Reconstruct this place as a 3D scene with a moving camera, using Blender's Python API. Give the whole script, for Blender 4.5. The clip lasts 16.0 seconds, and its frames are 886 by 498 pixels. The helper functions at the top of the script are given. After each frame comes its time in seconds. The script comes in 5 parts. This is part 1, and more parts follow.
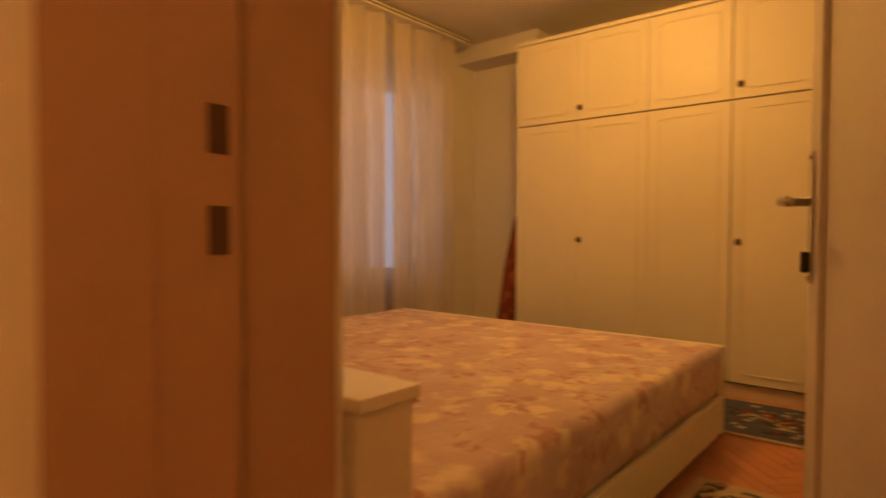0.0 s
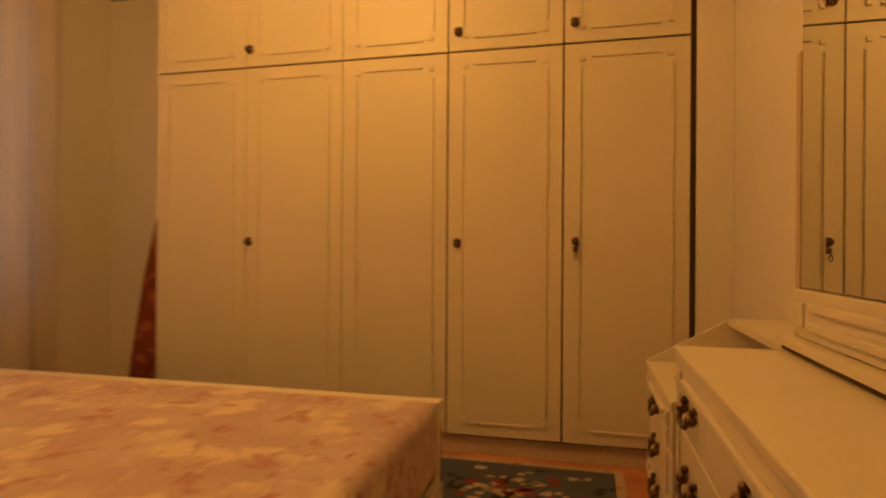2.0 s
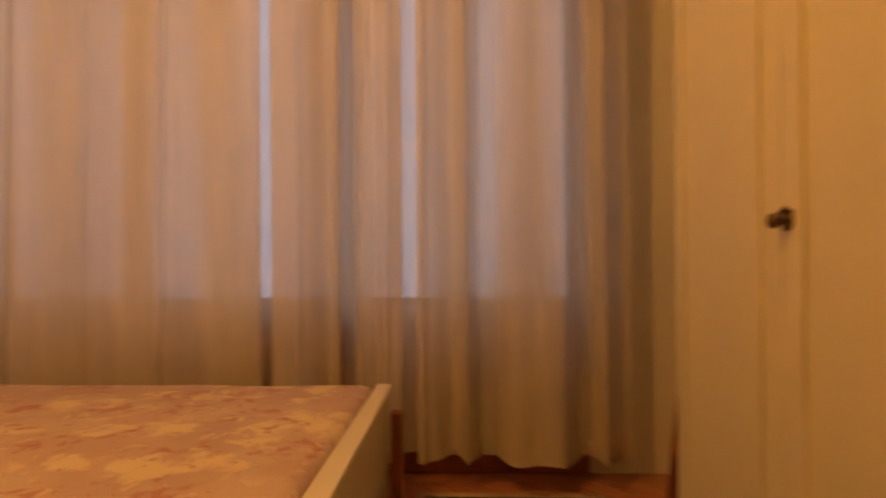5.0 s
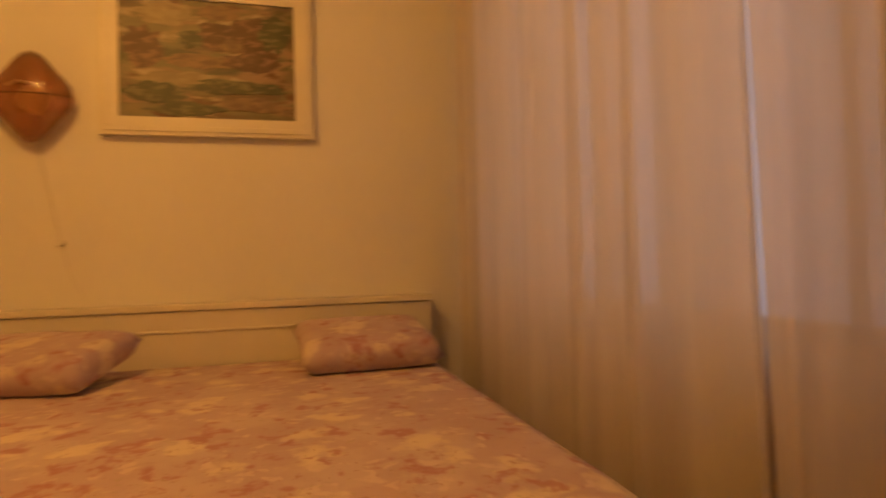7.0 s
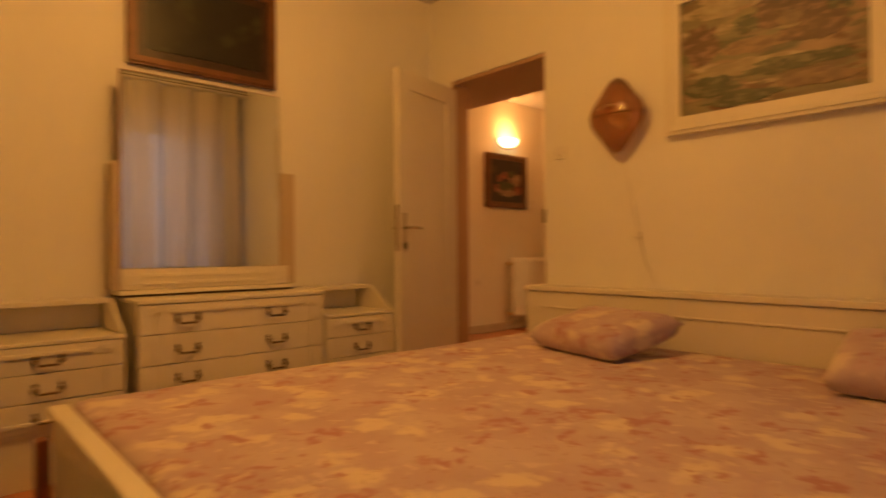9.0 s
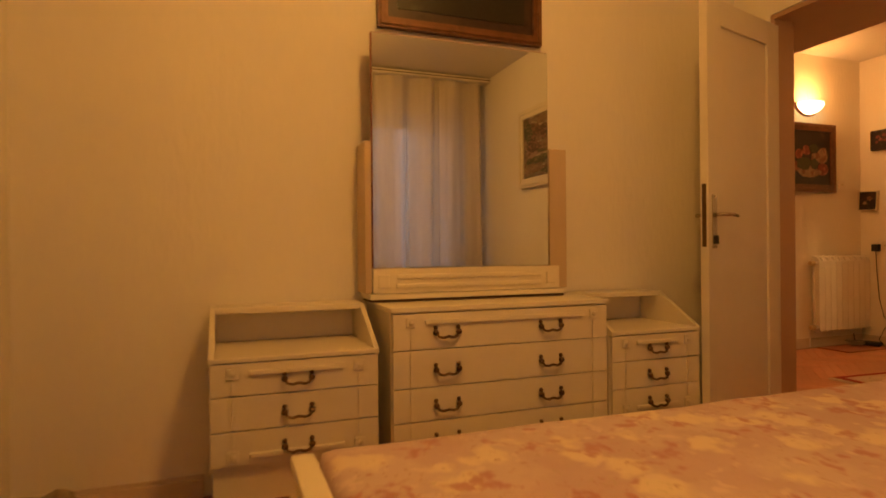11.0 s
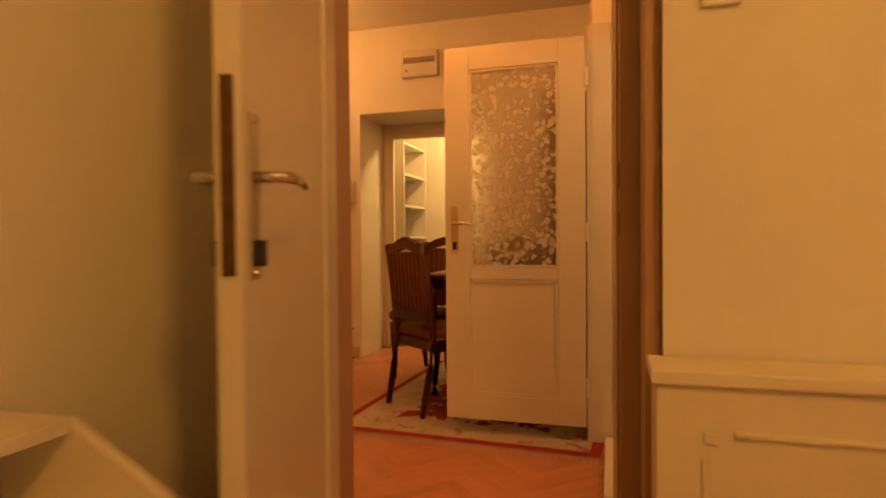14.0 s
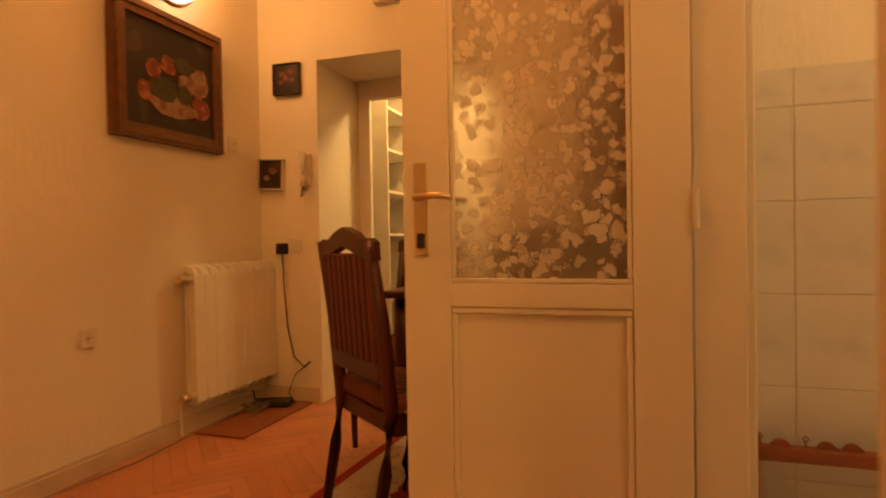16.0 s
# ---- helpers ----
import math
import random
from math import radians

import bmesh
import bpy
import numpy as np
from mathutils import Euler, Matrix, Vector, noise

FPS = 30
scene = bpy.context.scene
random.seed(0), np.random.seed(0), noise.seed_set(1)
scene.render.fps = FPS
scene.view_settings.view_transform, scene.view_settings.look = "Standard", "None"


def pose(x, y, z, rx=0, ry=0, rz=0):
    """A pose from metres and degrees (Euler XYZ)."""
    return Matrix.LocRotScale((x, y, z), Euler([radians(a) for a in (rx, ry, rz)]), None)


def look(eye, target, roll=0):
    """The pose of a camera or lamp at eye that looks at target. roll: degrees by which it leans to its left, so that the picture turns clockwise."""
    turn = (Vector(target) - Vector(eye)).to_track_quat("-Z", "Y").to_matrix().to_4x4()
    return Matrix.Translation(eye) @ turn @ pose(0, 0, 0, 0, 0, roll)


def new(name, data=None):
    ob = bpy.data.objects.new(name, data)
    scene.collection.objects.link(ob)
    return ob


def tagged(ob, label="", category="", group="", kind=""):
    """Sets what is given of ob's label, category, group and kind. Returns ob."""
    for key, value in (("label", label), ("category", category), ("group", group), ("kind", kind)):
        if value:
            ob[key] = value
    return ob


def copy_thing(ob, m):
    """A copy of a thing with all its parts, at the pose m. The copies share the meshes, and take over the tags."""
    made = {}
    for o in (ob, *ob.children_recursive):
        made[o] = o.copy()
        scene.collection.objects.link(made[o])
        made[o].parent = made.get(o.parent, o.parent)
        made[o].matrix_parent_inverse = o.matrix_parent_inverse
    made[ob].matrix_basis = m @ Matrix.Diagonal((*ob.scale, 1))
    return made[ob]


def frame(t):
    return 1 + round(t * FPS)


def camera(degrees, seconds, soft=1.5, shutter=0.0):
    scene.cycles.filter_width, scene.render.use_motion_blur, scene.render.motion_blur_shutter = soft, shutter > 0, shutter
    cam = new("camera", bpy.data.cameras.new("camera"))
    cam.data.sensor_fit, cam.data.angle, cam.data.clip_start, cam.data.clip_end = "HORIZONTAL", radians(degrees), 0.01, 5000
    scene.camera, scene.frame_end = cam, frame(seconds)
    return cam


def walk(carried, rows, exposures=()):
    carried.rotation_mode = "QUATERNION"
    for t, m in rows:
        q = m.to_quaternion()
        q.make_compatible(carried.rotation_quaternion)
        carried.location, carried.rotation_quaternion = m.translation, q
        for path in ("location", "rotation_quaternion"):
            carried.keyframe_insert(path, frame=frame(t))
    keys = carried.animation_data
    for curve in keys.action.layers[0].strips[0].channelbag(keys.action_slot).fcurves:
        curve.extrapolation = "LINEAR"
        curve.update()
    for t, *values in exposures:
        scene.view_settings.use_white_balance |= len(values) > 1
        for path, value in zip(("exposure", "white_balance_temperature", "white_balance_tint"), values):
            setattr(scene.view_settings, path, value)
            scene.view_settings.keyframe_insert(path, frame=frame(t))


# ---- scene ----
cam = camera(74.4, 16.0, soft=1.7, shutter=0.6)
PATH = [
    (0, (-0.282, -0.687, 1.073), (-1.560, 0.850, 1.017), 0.2),
    (0.5, (-0.430, -0.410, 1.050), (-1.386, 1.346, 1.006), 0.3),
    (1, (-0.496, -0.026, 0.989), (-1.312, 1.8, 0.981), 0.3),
    (1.5, (-0.553, 0.301, 0.965), (-1.274, 2.166, 0.965), 0.4),
    (2, (-0.625, 0.697, 0.986), (-1.102, 2.639, 0.989), 0.4),
    (2.5, (-0.67, 1.095, 0.984), (-1.031, 3.062, 0.996), 0.5),
    (3, (-0.652, 1.511, 0.965), (-1.043, 3.472, 0.987), 0.1),
    (3.5, (-0.73, 1.945, 0.965), (-1.486, 3.797, 1.0), 0.5),
    (4, (-0.835, 2.33, 0.97), (-2.204, 3.788, 0.98), 1.0),
    (4.2, (-0.896, 2.42, 0.97), (-2.481, 3.64, 0.975), 0.9),
    (4.8, (-1.13, 2.74, 0.965), (-3.11, 2.98, 0.98), 0.0),
    (5.5, (-1.68, 3.07, 0.95), (-3.55, 2.36, 0.97), -1.0),
    (6.3, (-2.292, 3.157, 0.939), (-3.64, 1.679, 0.959), -1.6),
    (6.5, (-2.413, 3.145, 0.936), (-3.578, 1.519, 0.962), -1.6),
    (7, (-2.734, 3.005, 0.931), (-3.235, 1.07, 0.978), -1.6),
    (7.5, (-3.05, 2.919, 0.979), (-2.932, 0.923, 0.986), -0.7),
    (8, (-3.199, 2.882, 0.978), (-2.493, 1.011, 0.985), -0.7),
    (8.5, (-3.297, 2.905, 0.974), (-2.215, 1.223, 0.98), -0.5),
    (9, (-3.356, 2.9, 0.986), (-1.869, 1.563, 0.992), -0.4),
    (9.5, (-3.366, 2.922, 0.974), (-1.617, 1.953, 0.986), -0.4),
    (9.7, (-3.347, 2.928, 0.977), (-1.542, 2.067, 0.985), -0.2),
    (10.4, (-2.98, 2.86, 0.982), (-1.08, 2.24, 0.985), -0.3),
    (11.1, (-2.47, 2.71, 0.985), (-0.6, 2.0, 0.986), -0.5),
    (11.8, (-1.96, 2.599, 0.987), (-0.141, 1.768, 0.987), -0.7),
    (12, (-1.791, 2.587, 1.003), (-0.066, 1.574, 0.994), -0.7),
    (12.5, (-1.468, 2.446, 0.983), (-0.091, 0.996, 0.955), -0.4),
    (13, (-1.217, 2.187, 1.011), (-0.237, 0.444, 0.975), -0.3),
    (13.5, (-1.049, 1.81, 1.038), (-0.33, -0.056, 0.999), -0.3),
    (14, (-0.973, 1.39, 1.039), (-0.422, -0.532, 1.003), -0.5),
    (14.5, (-0.928, 0.954, 1.042), (-0.38, -0.97, 1.015), -0.4),
    (15, (-0.868, 0.585, 1.01), (-0.254, -1.319, 0.982), -0.5),
    (15.5, (-0.803, 0.244, 1.022), (-0.149, -1.646, 0.999), -0.4),
    (16, (-0.724, -0.121, 1.001), (-0.104, -2.023, 0.971), -1.0),
]
walk(cam, [(t, look(eye, target, roll)) for t, eye, target, roll in PATH],
     [(0, 0.1), (0.5, 0.24), (1, 0.16), (2, -0.04), (4.2, 0.08), (6.3, 0.05), (9.7, 0.0), (11.8, 0.1), (12.6, 0.22), (13.2, 0.26), (14, 0.24), (14.5, 0.36), (15, 0.32), (15.5, 0.3), (16, 0.32)])

# ---------------------------------------------------------------- light
WARM = (1.0, 0.455, 0.086)
world = bpy.data.worlds.new("dusk")
scene.world = world
world.use_nodes = True
sky = world.node_tree.nodes.new("ShaderNodeTexSky")
sky.sky_type, sky.sun_disc = "NISHITA", False
sky.sun_elevation, sky.sun_rotation = radians(8), radians(200)
world.node_tree.nodes["Background"].inputs["Strength"].default_value = 0.10
world.node_tree.links.new(sky.outputs[0], world.node_tree.nodes["Background"].inputs["Color"])


def lamp(name, place, watts, radius, color=WARM):
    data = bpy.data.lights.new(name, "POINT")
    data.energy, data.color, data.shadow_soft_size = watts, color, radius
    ob = new(name, data)
    ob.location = place
    return ob


lamp("bedroom_light", (-1.85, 2.0, 2.62), 58, 0.12)
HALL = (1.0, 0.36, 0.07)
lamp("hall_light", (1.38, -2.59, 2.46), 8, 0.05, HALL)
# added fill lamp without a known source, brightens the hall and glazed door
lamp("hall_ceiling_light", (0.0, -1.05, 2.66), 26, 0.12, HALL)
lamp("kitchen_light", (0.3, -4.5, 2.45), 52, 0.12, (1.0, 0.58, 0.19))
lamp("bath_light", (-1.9, -1.0, 2.2), 15, 0.1, (1.0, 0.52, 0.19))


# ---------------------------------------------------------------- materials
def material(name, color, rough=0.6, metal=0.0, spread=0.08, scale=6.0, grain=60.0, bump=0.02, second=None, coat=0.0, per_object=0.0, stretch=(1, 1, 1)):
    """Base colour varied at two scales, with fine relief."""
    m = bpy.data.materials.new(name)
    m.use_nodes = True
    n, l = m.node_tree.nodes, m.node_tree.links
    b = n["Principled BSDF"]
    co = n.new("ShaderNodeTexCoord")
    mp = n.new("ShaderNodeMapping")
    mp.inputs["Scale"].default_value = stretch
    l.new(co.outputs["Object"], mp.inputs["Vector"])
    big, small = n.new("ShaderNodeTexNoise"), n.new("ShaderNodeTexNoise")
    big.inputs["Scale"].default_value, small.inputs["Scale"].default_value = scale, grain
    big.inputs["Detail"].default_value, small.inputs["Detail"].default_value = 4, 3
    l.new(mp.outputs[0], big.inputs["Vector"])
    l.new(mp.outputs[0], small.inputs["Vector"])
    ramp = n.new("ShaderNodeValToRGB")
    other = second or tuple(c * (1 - 2 * spread) for c in color)
    ramp.color_ramp.elements[0].color = (*other, 1)
    ramp.color_ramp.elements[1].color = (*color, 1)
    ramp.color_ramp.elements[0].position, ramp.color_ramp.elements[1].position = 0.3, 0.65
    l.new(big.outputs["Fac"], ramp.inputs["Fac"])
    mix = n.new("ShaderNodeMix")
    mix.data_type, mix.blend_type = "RGBA", "MULTIPLY"
    mix.inputs["Factor"].default_value = min(1.0, spread * 3)
    l.new(ramp.outputs["Color"], mix.inputs["A"])
    grey = n.new("ShaderNodeMapRange")
    grey.inputs["To Min"].default_value, grey.inputs["To Max"].default_value = 0.7, 1.15
    l.new(small.outputs["Fac"], grey.inputs["Value"])
    l.new(grey.outputs[0], mix.inputs["B"])
    out = mix.outputs["Result"]
    if per_object:
        info = n.new("ShaderNodeObjectInfo")
        geo = n.new("ShaderNodeNewGeometry")
        add = n.new("ShaderNodeMath")
        add.operation = "ADD"
        l.new(info.outputs["Random"], add.inputs[0])
        l.new(geo.outputs["Random Per Island"], add.inputs[1])
        frac = n.new("ShaderNodeMath")
        frac.operation = "FRACT"
        l.new(add.outputs[0], frac.inputs[0])
        rng = n.new("ShaderNodeMapRange")
        rng.inputs["To Min"].default_value, rng.inputs["To Max"].default_value = 1 - per_object, 1 + per_object
        l.new(frac.outputs[0], rng.inputs["Value"])
        mul = n.new("ShaderNodeMix")
        mul.data_type, mul.blend_type = "RGBA", "MULTIPLY"
        mul.inputs["Factor"].default_value = 1
        l.new(out, mul.inputs["A"])
        l.new(rng.outputs[0], mul.inputs["B"])
        out = mul.outputs["Result"]
    l.new(out, b.inputs["Base Color"])
    b.inputs["Roughness"].default_value, b.inputs["Metallic"].default_value = rough, metal
    b.inputs["Coat Weight"].default_value = coat
    b.inputs["Coat Roughness"].default_value = 0.25
    if bump:
        bp = n.new("ShaderNodeBump")
        bp.inputs["Strength"].default_value = 0.5
        bp.inputs["Distance"].default_value = bump
        l.new(small.outputs["Fac"], bp.inputs["Height"])
        l.new(bp.outputs[0], b.inputs["Normal"])
    return m


def spots(m, layers, mapping="Object", stretch=(1, 1, 1)):
    """Lay patches of other colours over a material: (scale, threshold, softness, colour, seed)."""
    n, l = m.node_tree.nodes, m.node_tree.links
    b = n["Principled BSDF"]
    for scale, low, soft, color, seed in layers:
        last = b.inputs["Base Color"].links[0].from_socket
        co = n.new("ShaderNodeTexCoord")
        mp = n.new("ShaderNodeMapping")
        mp.inputs["Location"].default_value = (seed, seed * 1.7, seed * 0.6)
        mp.inputs["Scale"].default_value = stretch
        l.new(co.outputs[mapping], mp.inputs["Vector"])
        tx = n.new("ShaderNodeTexNoise")
        tx.inputs["Scale"].default_value, tx.inputs["Detail"].default_value = scale, 3
        tx.inputs["Distortion"].default_value = 0.35
        l.new(mp.outputs[0], tx.inputs["Vector"])
        rg = n.new("ShaderNodeMapRange")
        rg.inputs["From Min"].default_value, rg.inputs["From Max"].default_value = low, low + soft
        l.new(tx.outputs["Fac"], rg.inputs["Value"])
        mx = n.new("ShaderNodeMix")
        mx.data_type = "RGBA"
        l.new(rg.outputs[0], mx.inputs["Factor"])
        l.new(last, mx.inputs["A"])
        mx.inputs["B"].default_value = (*color, 1)
        l.new(mx.outputs["Result"], b.inputs["Base Color"])
    return m


plaster = material("plaster", (0.80, 0.76, 0.68), 0.75, spread=0.035, scale=1.3, grain=38, bump=0.004, stretch=(1, 1, 0.35))
plaster_hall = material("plaster_hall", (0.82, 0.78, 0.69), 0.7, spread=0.03, scale=1.5, grain=45, bump=0.006, stretch=(1, 1, 0.3))
ceiling_paint = material("ceiling_paint", (0.70, 0.66, 0.60), 0.85, spread=0.03, scale=1.0, grain=30, bump=0.003)
lacquer = material("cream_lacquer", (0.74, 0.68, 0.55), 0.46, spread=0.025, scale=1.2, grain=25, bump=0.0006, coat=0.06)
cream = material("cream_furniture", (0.76, 0.70, 0.57), 0.38, spread=0.03, scale=2.5, grain=40, bump=0.0006, coat=0.2)
door_paint = material("door_paint", (0.72, 0.67, 0.58), 0.36, spread=0.04, scale=2.0, grain=22, bump=0.0012, coat=0.2)
# brown set darker than door_paint, for all faces of the bedroom doorway
jamb_brown = material("jamb_brown", (0.45, 0.29, 0.20), 0.4, spread=0.04, scale=2.0, grain=22, bump=0.001)
tan_veneer = material("tan_veneer", (0.56, 0.44, 0.31), 0.45, spread=0.06, scale=3, grain=40, bump=0.0006, stretch=(1, 1, 0.2))
# the dark of narrow gaps and holes, held in the colour
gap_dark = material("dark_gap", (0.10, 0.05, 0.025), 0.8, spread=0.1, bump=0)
skirting = material("skirting", (0.62, 0.52, 0.42), 0.5, spread=0.06, scale=4, grain=40, bump=0.001)
parquet = material("parquet", (0.52, 0.205, 0.105), 0.36, spread=0.08, scale=5, grain=55, bump=0.0005, coat=0.15, per_object=0.11, stretch=(1, 1, 1))
subfloor = material("subfloor", (0.10, 0.05, 0.03), 0.9, bump=0)
bronze = material("bronze", (0.17, 0.10, 0.055), 0.38, 0.85, spread=0.15, scale=40, grain=200, bump=0.0005)
nickel = material("nickel", (0.62, 0.58, 0.50), 0.25, 1.0, spread=0.05, scale=20, grain=150, bump=0)
brass = material("brass", (0.70, 0.56, 0.34), 0.3, 1.0, spread=0.06, scale=20, grain=150, bump=0)
black = material("black_plastic", (0.015, 0.013, 0.012), 0.45, spread=0.05, bump=0)
white_plastic = material("white_plastic", (0.74, 0.70, 0.62), 0.4, spread=0.02, bump=0)
wood_dark = material("dark_wood", (0.085, 0.014, 0.009), 0.38, spread=0.2, scale=6, grain=70, bump=0.0006, coat=0.12, stretch=(4, 4, 0.6))
wood_red = material("red_brown_wood", (0.30, 0.085, 0.035), 0.4, spread=0.15, scale=6, grain=60, bump=0.0008, stretch=(1, 4, 4))
frame_brown = material("brown_gilt_frame", (0.19, 0.075, 0.03), 0.4, 0.2, spread=0.2, scale=20, grain=120, bump=0.002)
frame_dark = material("dark_frame", (0.05, 0.022, 0.014), 0.35, spread=0.2, scale=20, grain=120, bump=0.001)


def floral(name):
    """Pink cloth with loose cream blossoms, red-brown sprigs and small petals."""
    m = material(name, (0.52, 0.375, 0.40), 0.88, spread=0.05, scale=5, grain=160, bump=0.002)
    n, l = m.node_tree.nodes, m.node_tree.links
    b = n["Principled BSDF"]
    co = n.new("ShaderNodeTexCoord")
    wob = n.new("ShaderNodeTexNoise")
    wob.inputs["Scale"].default_value, wob.inputs["Detail"].default_value = 14, 3
    l.new(co.outputs["Object"], wob.inputs["Vector"])
    # scale, seed, inner and outer radius, colour, wobble, strength
    for scale, seed, r0, r1, color, wobble, force in ((4.0, 2.0, 0.30, 0.62, (0.57, 0.45, 0.45), 0.10, 0.7), (6.2, 0.0, 0.22, 0.46, (0.70, 0.59, 0.47), 0.08, 0.85),
                                                      (6.8, 9.0, 0.14, 0.40, (0.40, 0.18, 0.18), 0.16, 0.8), (13.0, 4.0, 0.12, 0.34, (0.66, 0.53, 0.50), 0.09, 0.7),
                                                      (20.0, 6.0, 0.08, 0.24, (0.40, 0.22, 0.17), 0.12, 0.65), (15.0, 13.0, 0.06, 0.22, (0.42, 0.34, 0.24), 0.14, 0.5)):
        last = b.inputs["Base Color"].links[0].from_socket
        mp, mixv = n.new("ShaderNodeMapping"), n.new("ShaderNodeMix")
        mp.inputs["Location"].default_value = (seed, seed * 0.7, seed * 0.3)
        mixv.data_type, mixv.blend_type = "RGBA", "LINEAR_LIGHT"
        mixv.inputs["Factor"].default_value = wobble
        l.new(co.outputs["Object"], mp.inputs["Vector"])
        l.new(mp.outputs[0], mixv.inputs["A"])
        l.new(wob.outputs["Color"], mixv.inputs["B"])
        v = n.new("ShaderNodeTexVoronoi")
        v.inputs["Scale"].default_value = scale
        l.new(mixv.outputs["Result"], v.inputs["Vector"])
        rg = n.new("ShaderNodeMapRange")
        rg.interpolation_type = "SMOOTHSTEP"
        rg.inputs["From Min"].default_value, rg.inputs["From Max"].default_value = r1, r0
        rg.inputs["To Max"].default_value = force
        l.new(v.outputs["Distance"], rg.inputs["Value"])
        mx = n.new("ShaderNodeMix")
        mx.data_type = "RGBA"
        l.new(rg.outputs[0], mx.inputs["Factor"])
        l.new(last, mx.inputs["A"])
        mx.inputs["B"].default_value = (*color, 1)
        l.new(mx.outputs["Result"], b.inputs["Base Color"])
    return m


mattress_cloth = floral("floral_mattress")
rug_blue = spots(material("blue_rug", (0.070, 0.078, 0.125), 0.95, spread=0.1, scale=8, grain=220, bump=0.004),
                 [(7.0, 0.58, 0.03, (0.015, 0.016, 0.02), 3.0)])
rug_flower = spots(material("rug_flowers", (0.06, 0.06, 0.06), 0.95, spread=0.1, scale=8, grain=220, bump=0.004),
                   [(20.0, 0.50, 0.03, (0.45, 0.36, 0.28), 5.0), (26.0, 0.60, 0.03, (0.22, 0.07, 0.05), 9.0)])
rug_cream = spots(material("rug_cream", (0.50, 0.38, 0.29), 0.95, spread=0.08, scale=9, grain=200, bump=0.004),
                  [(11.0, 0.62, 0.03, (0.30, 0.16, 0.10), 4.0), (16.0, 0.65, 0.03, (0.28, 0.23, 0.16), 11.0)])
rug_petal = material("rug_petal", (0.50, 0.40, 0.30), 0.95, spread=0.1, scale=30, grain=200, bump=0.003)
rug_red = material("rug_red", (0.30, 0.014, 0.016), 0.95, spread=0.1, scale=9, grain=200, bump=0.004)
rug_field = spots(material("rug_field", (0.24, 0.014, 0.014), 0.95, spread=0.1, scale=9, grain=200, bump=0.004),
                  [(9.0, 0.56, 0.02, (0.50, 0.38, 0.28), 2.0), (13.0, 0.66, 0.02, (0.03, 0.02, 0.03), 8.0)])
fringe_mat = material("rug_fringe", (0.60, 0.50, 0.38), 0.95, bump=0)
roll_mat = spots(material("rolled_carpet", (0.22, 0.045, 0.022), 0.95, spread=0.15, scale=8, grain=150, bump=0.004),
                 [(14.0, 0.55, 0.05, (0.34, 0.10, 0.05), 3.0)])
tile_mat = spots(material("marbled_tile", (0.66, 0.65, 0.64), 0.3, spread=0.03, scale=5, grain=20, bump=0, per_object=0.03),
                 [(6.0, 0.56, 0.14, (0.54, 0.54, 0.55), 3.0)])
grout = material("grout", (0.60, 0.56, 0.50), 0.9, spread=0.05, bump=0)
radiator_mat = material("radiator_enamel", (0.80, 0.77, 0.70), 0.35, spread=0.02, bump=0)
landscape = spots(material("landscape_painting", (0.24, 0.20, 0.11), 0.45, spread=0.2, scale=6, grain=60, bump=0.002, stretch=(1, 1, 2.6)),
                  [(3.0, 0.46, 0.14, (0.15, 0.10, 0.055), 2.0), (4.0, 0.52, 0.12, (0.30, 0.20, 0.13), 12.0), (5.0, 0.56, 0.10, (0.07, 0.075, 0.035), 31.0),
                   (6.0, 0.58, 0.08, (0.42, 0.34, 0.22), 22.0), (5.0, 0.60, 0.08, (0.13, 0.06, 0.03), 41.0)], stretch=(1, 1, 3.2))
night_painting = spots(material("dark_painting", (0.020, 0.016, 0.010), 0.3, spread=0.2, scale=6, grain=60, bump=0.001),
                       [(5.0, 0.56, 0.15, (0.05, 0.05, 0.025), 4.0)])
still_ground = spots(material("still_life_ground", (0.025, 0.012, 0.008), 0.5, spread=0.2, scale=7, grain=60, bump=0.002),
                     [(7.0, 0.55, 0.1, (0.06, 0.03, 0.015), 4.0)])
paint_rose = spots(material("painted_rose", (0.24, 0.05, 0.03), 0.5, spread=0.2, scale=25, grain=90, bump=0.001), [(22.0, 0.5, 0.1, (0.36, 0.13, 0.07), 4.0)])
paint_cream = spots(material("painted_cream", (0.36, 0.22, 0.12), 0.5, spread=0.2, scale=25, grain=90, bump=0.001), [(20.0, 0.5, 0.1, (0.20, 0.08, 0.04), 4.0)])
paint_leaf = material("painted_leaf", (0.06, 0.06, 0.02), 0.5, spread=0.2, scale=25, grain=90, bump=0.001)
paint_sky = spots(material("painted_sky", (0.40, 0.33, 0.20), 0.5, spread=0.2, scale=18, grain=80, bump=0.001), [(16.0, 0.5, 0.12, (0.25, 0.20, 0.12), 4.0)], stretch=(1, 1, 2.5))
paint_ochre = spots(material("painted_ochre", (0.30, 0.20, 0.12), 0.5, spread=0.2, scale=18, grain=80, bump=0.001), [(16.0, 0.5, 0.12, (0.16, 0.10, 0.06), 7.0)], stretch=(1, 1, 2.5))
paint_umber = spots(material("painted_umber", (0.13, 0.075, 0.045), 0.5, spread=0.2, scale=18, grain=80, bump=0.001), [(20.0, 0.5, 0.12, (0.24, 0.14, 0.09), 9.0)], stretch=(1, 1, 2.0))
paint_moss = spots(material("painted_moss", (0.085, 0.095, 0.045), 0.5, spread=0.2, scale=18, grain=80, bump=0.001), [(20.0, 0.52, 0.12, (0.17, 0.15, 0.08), 2.0)], stretch=(1, 1, 2.5))
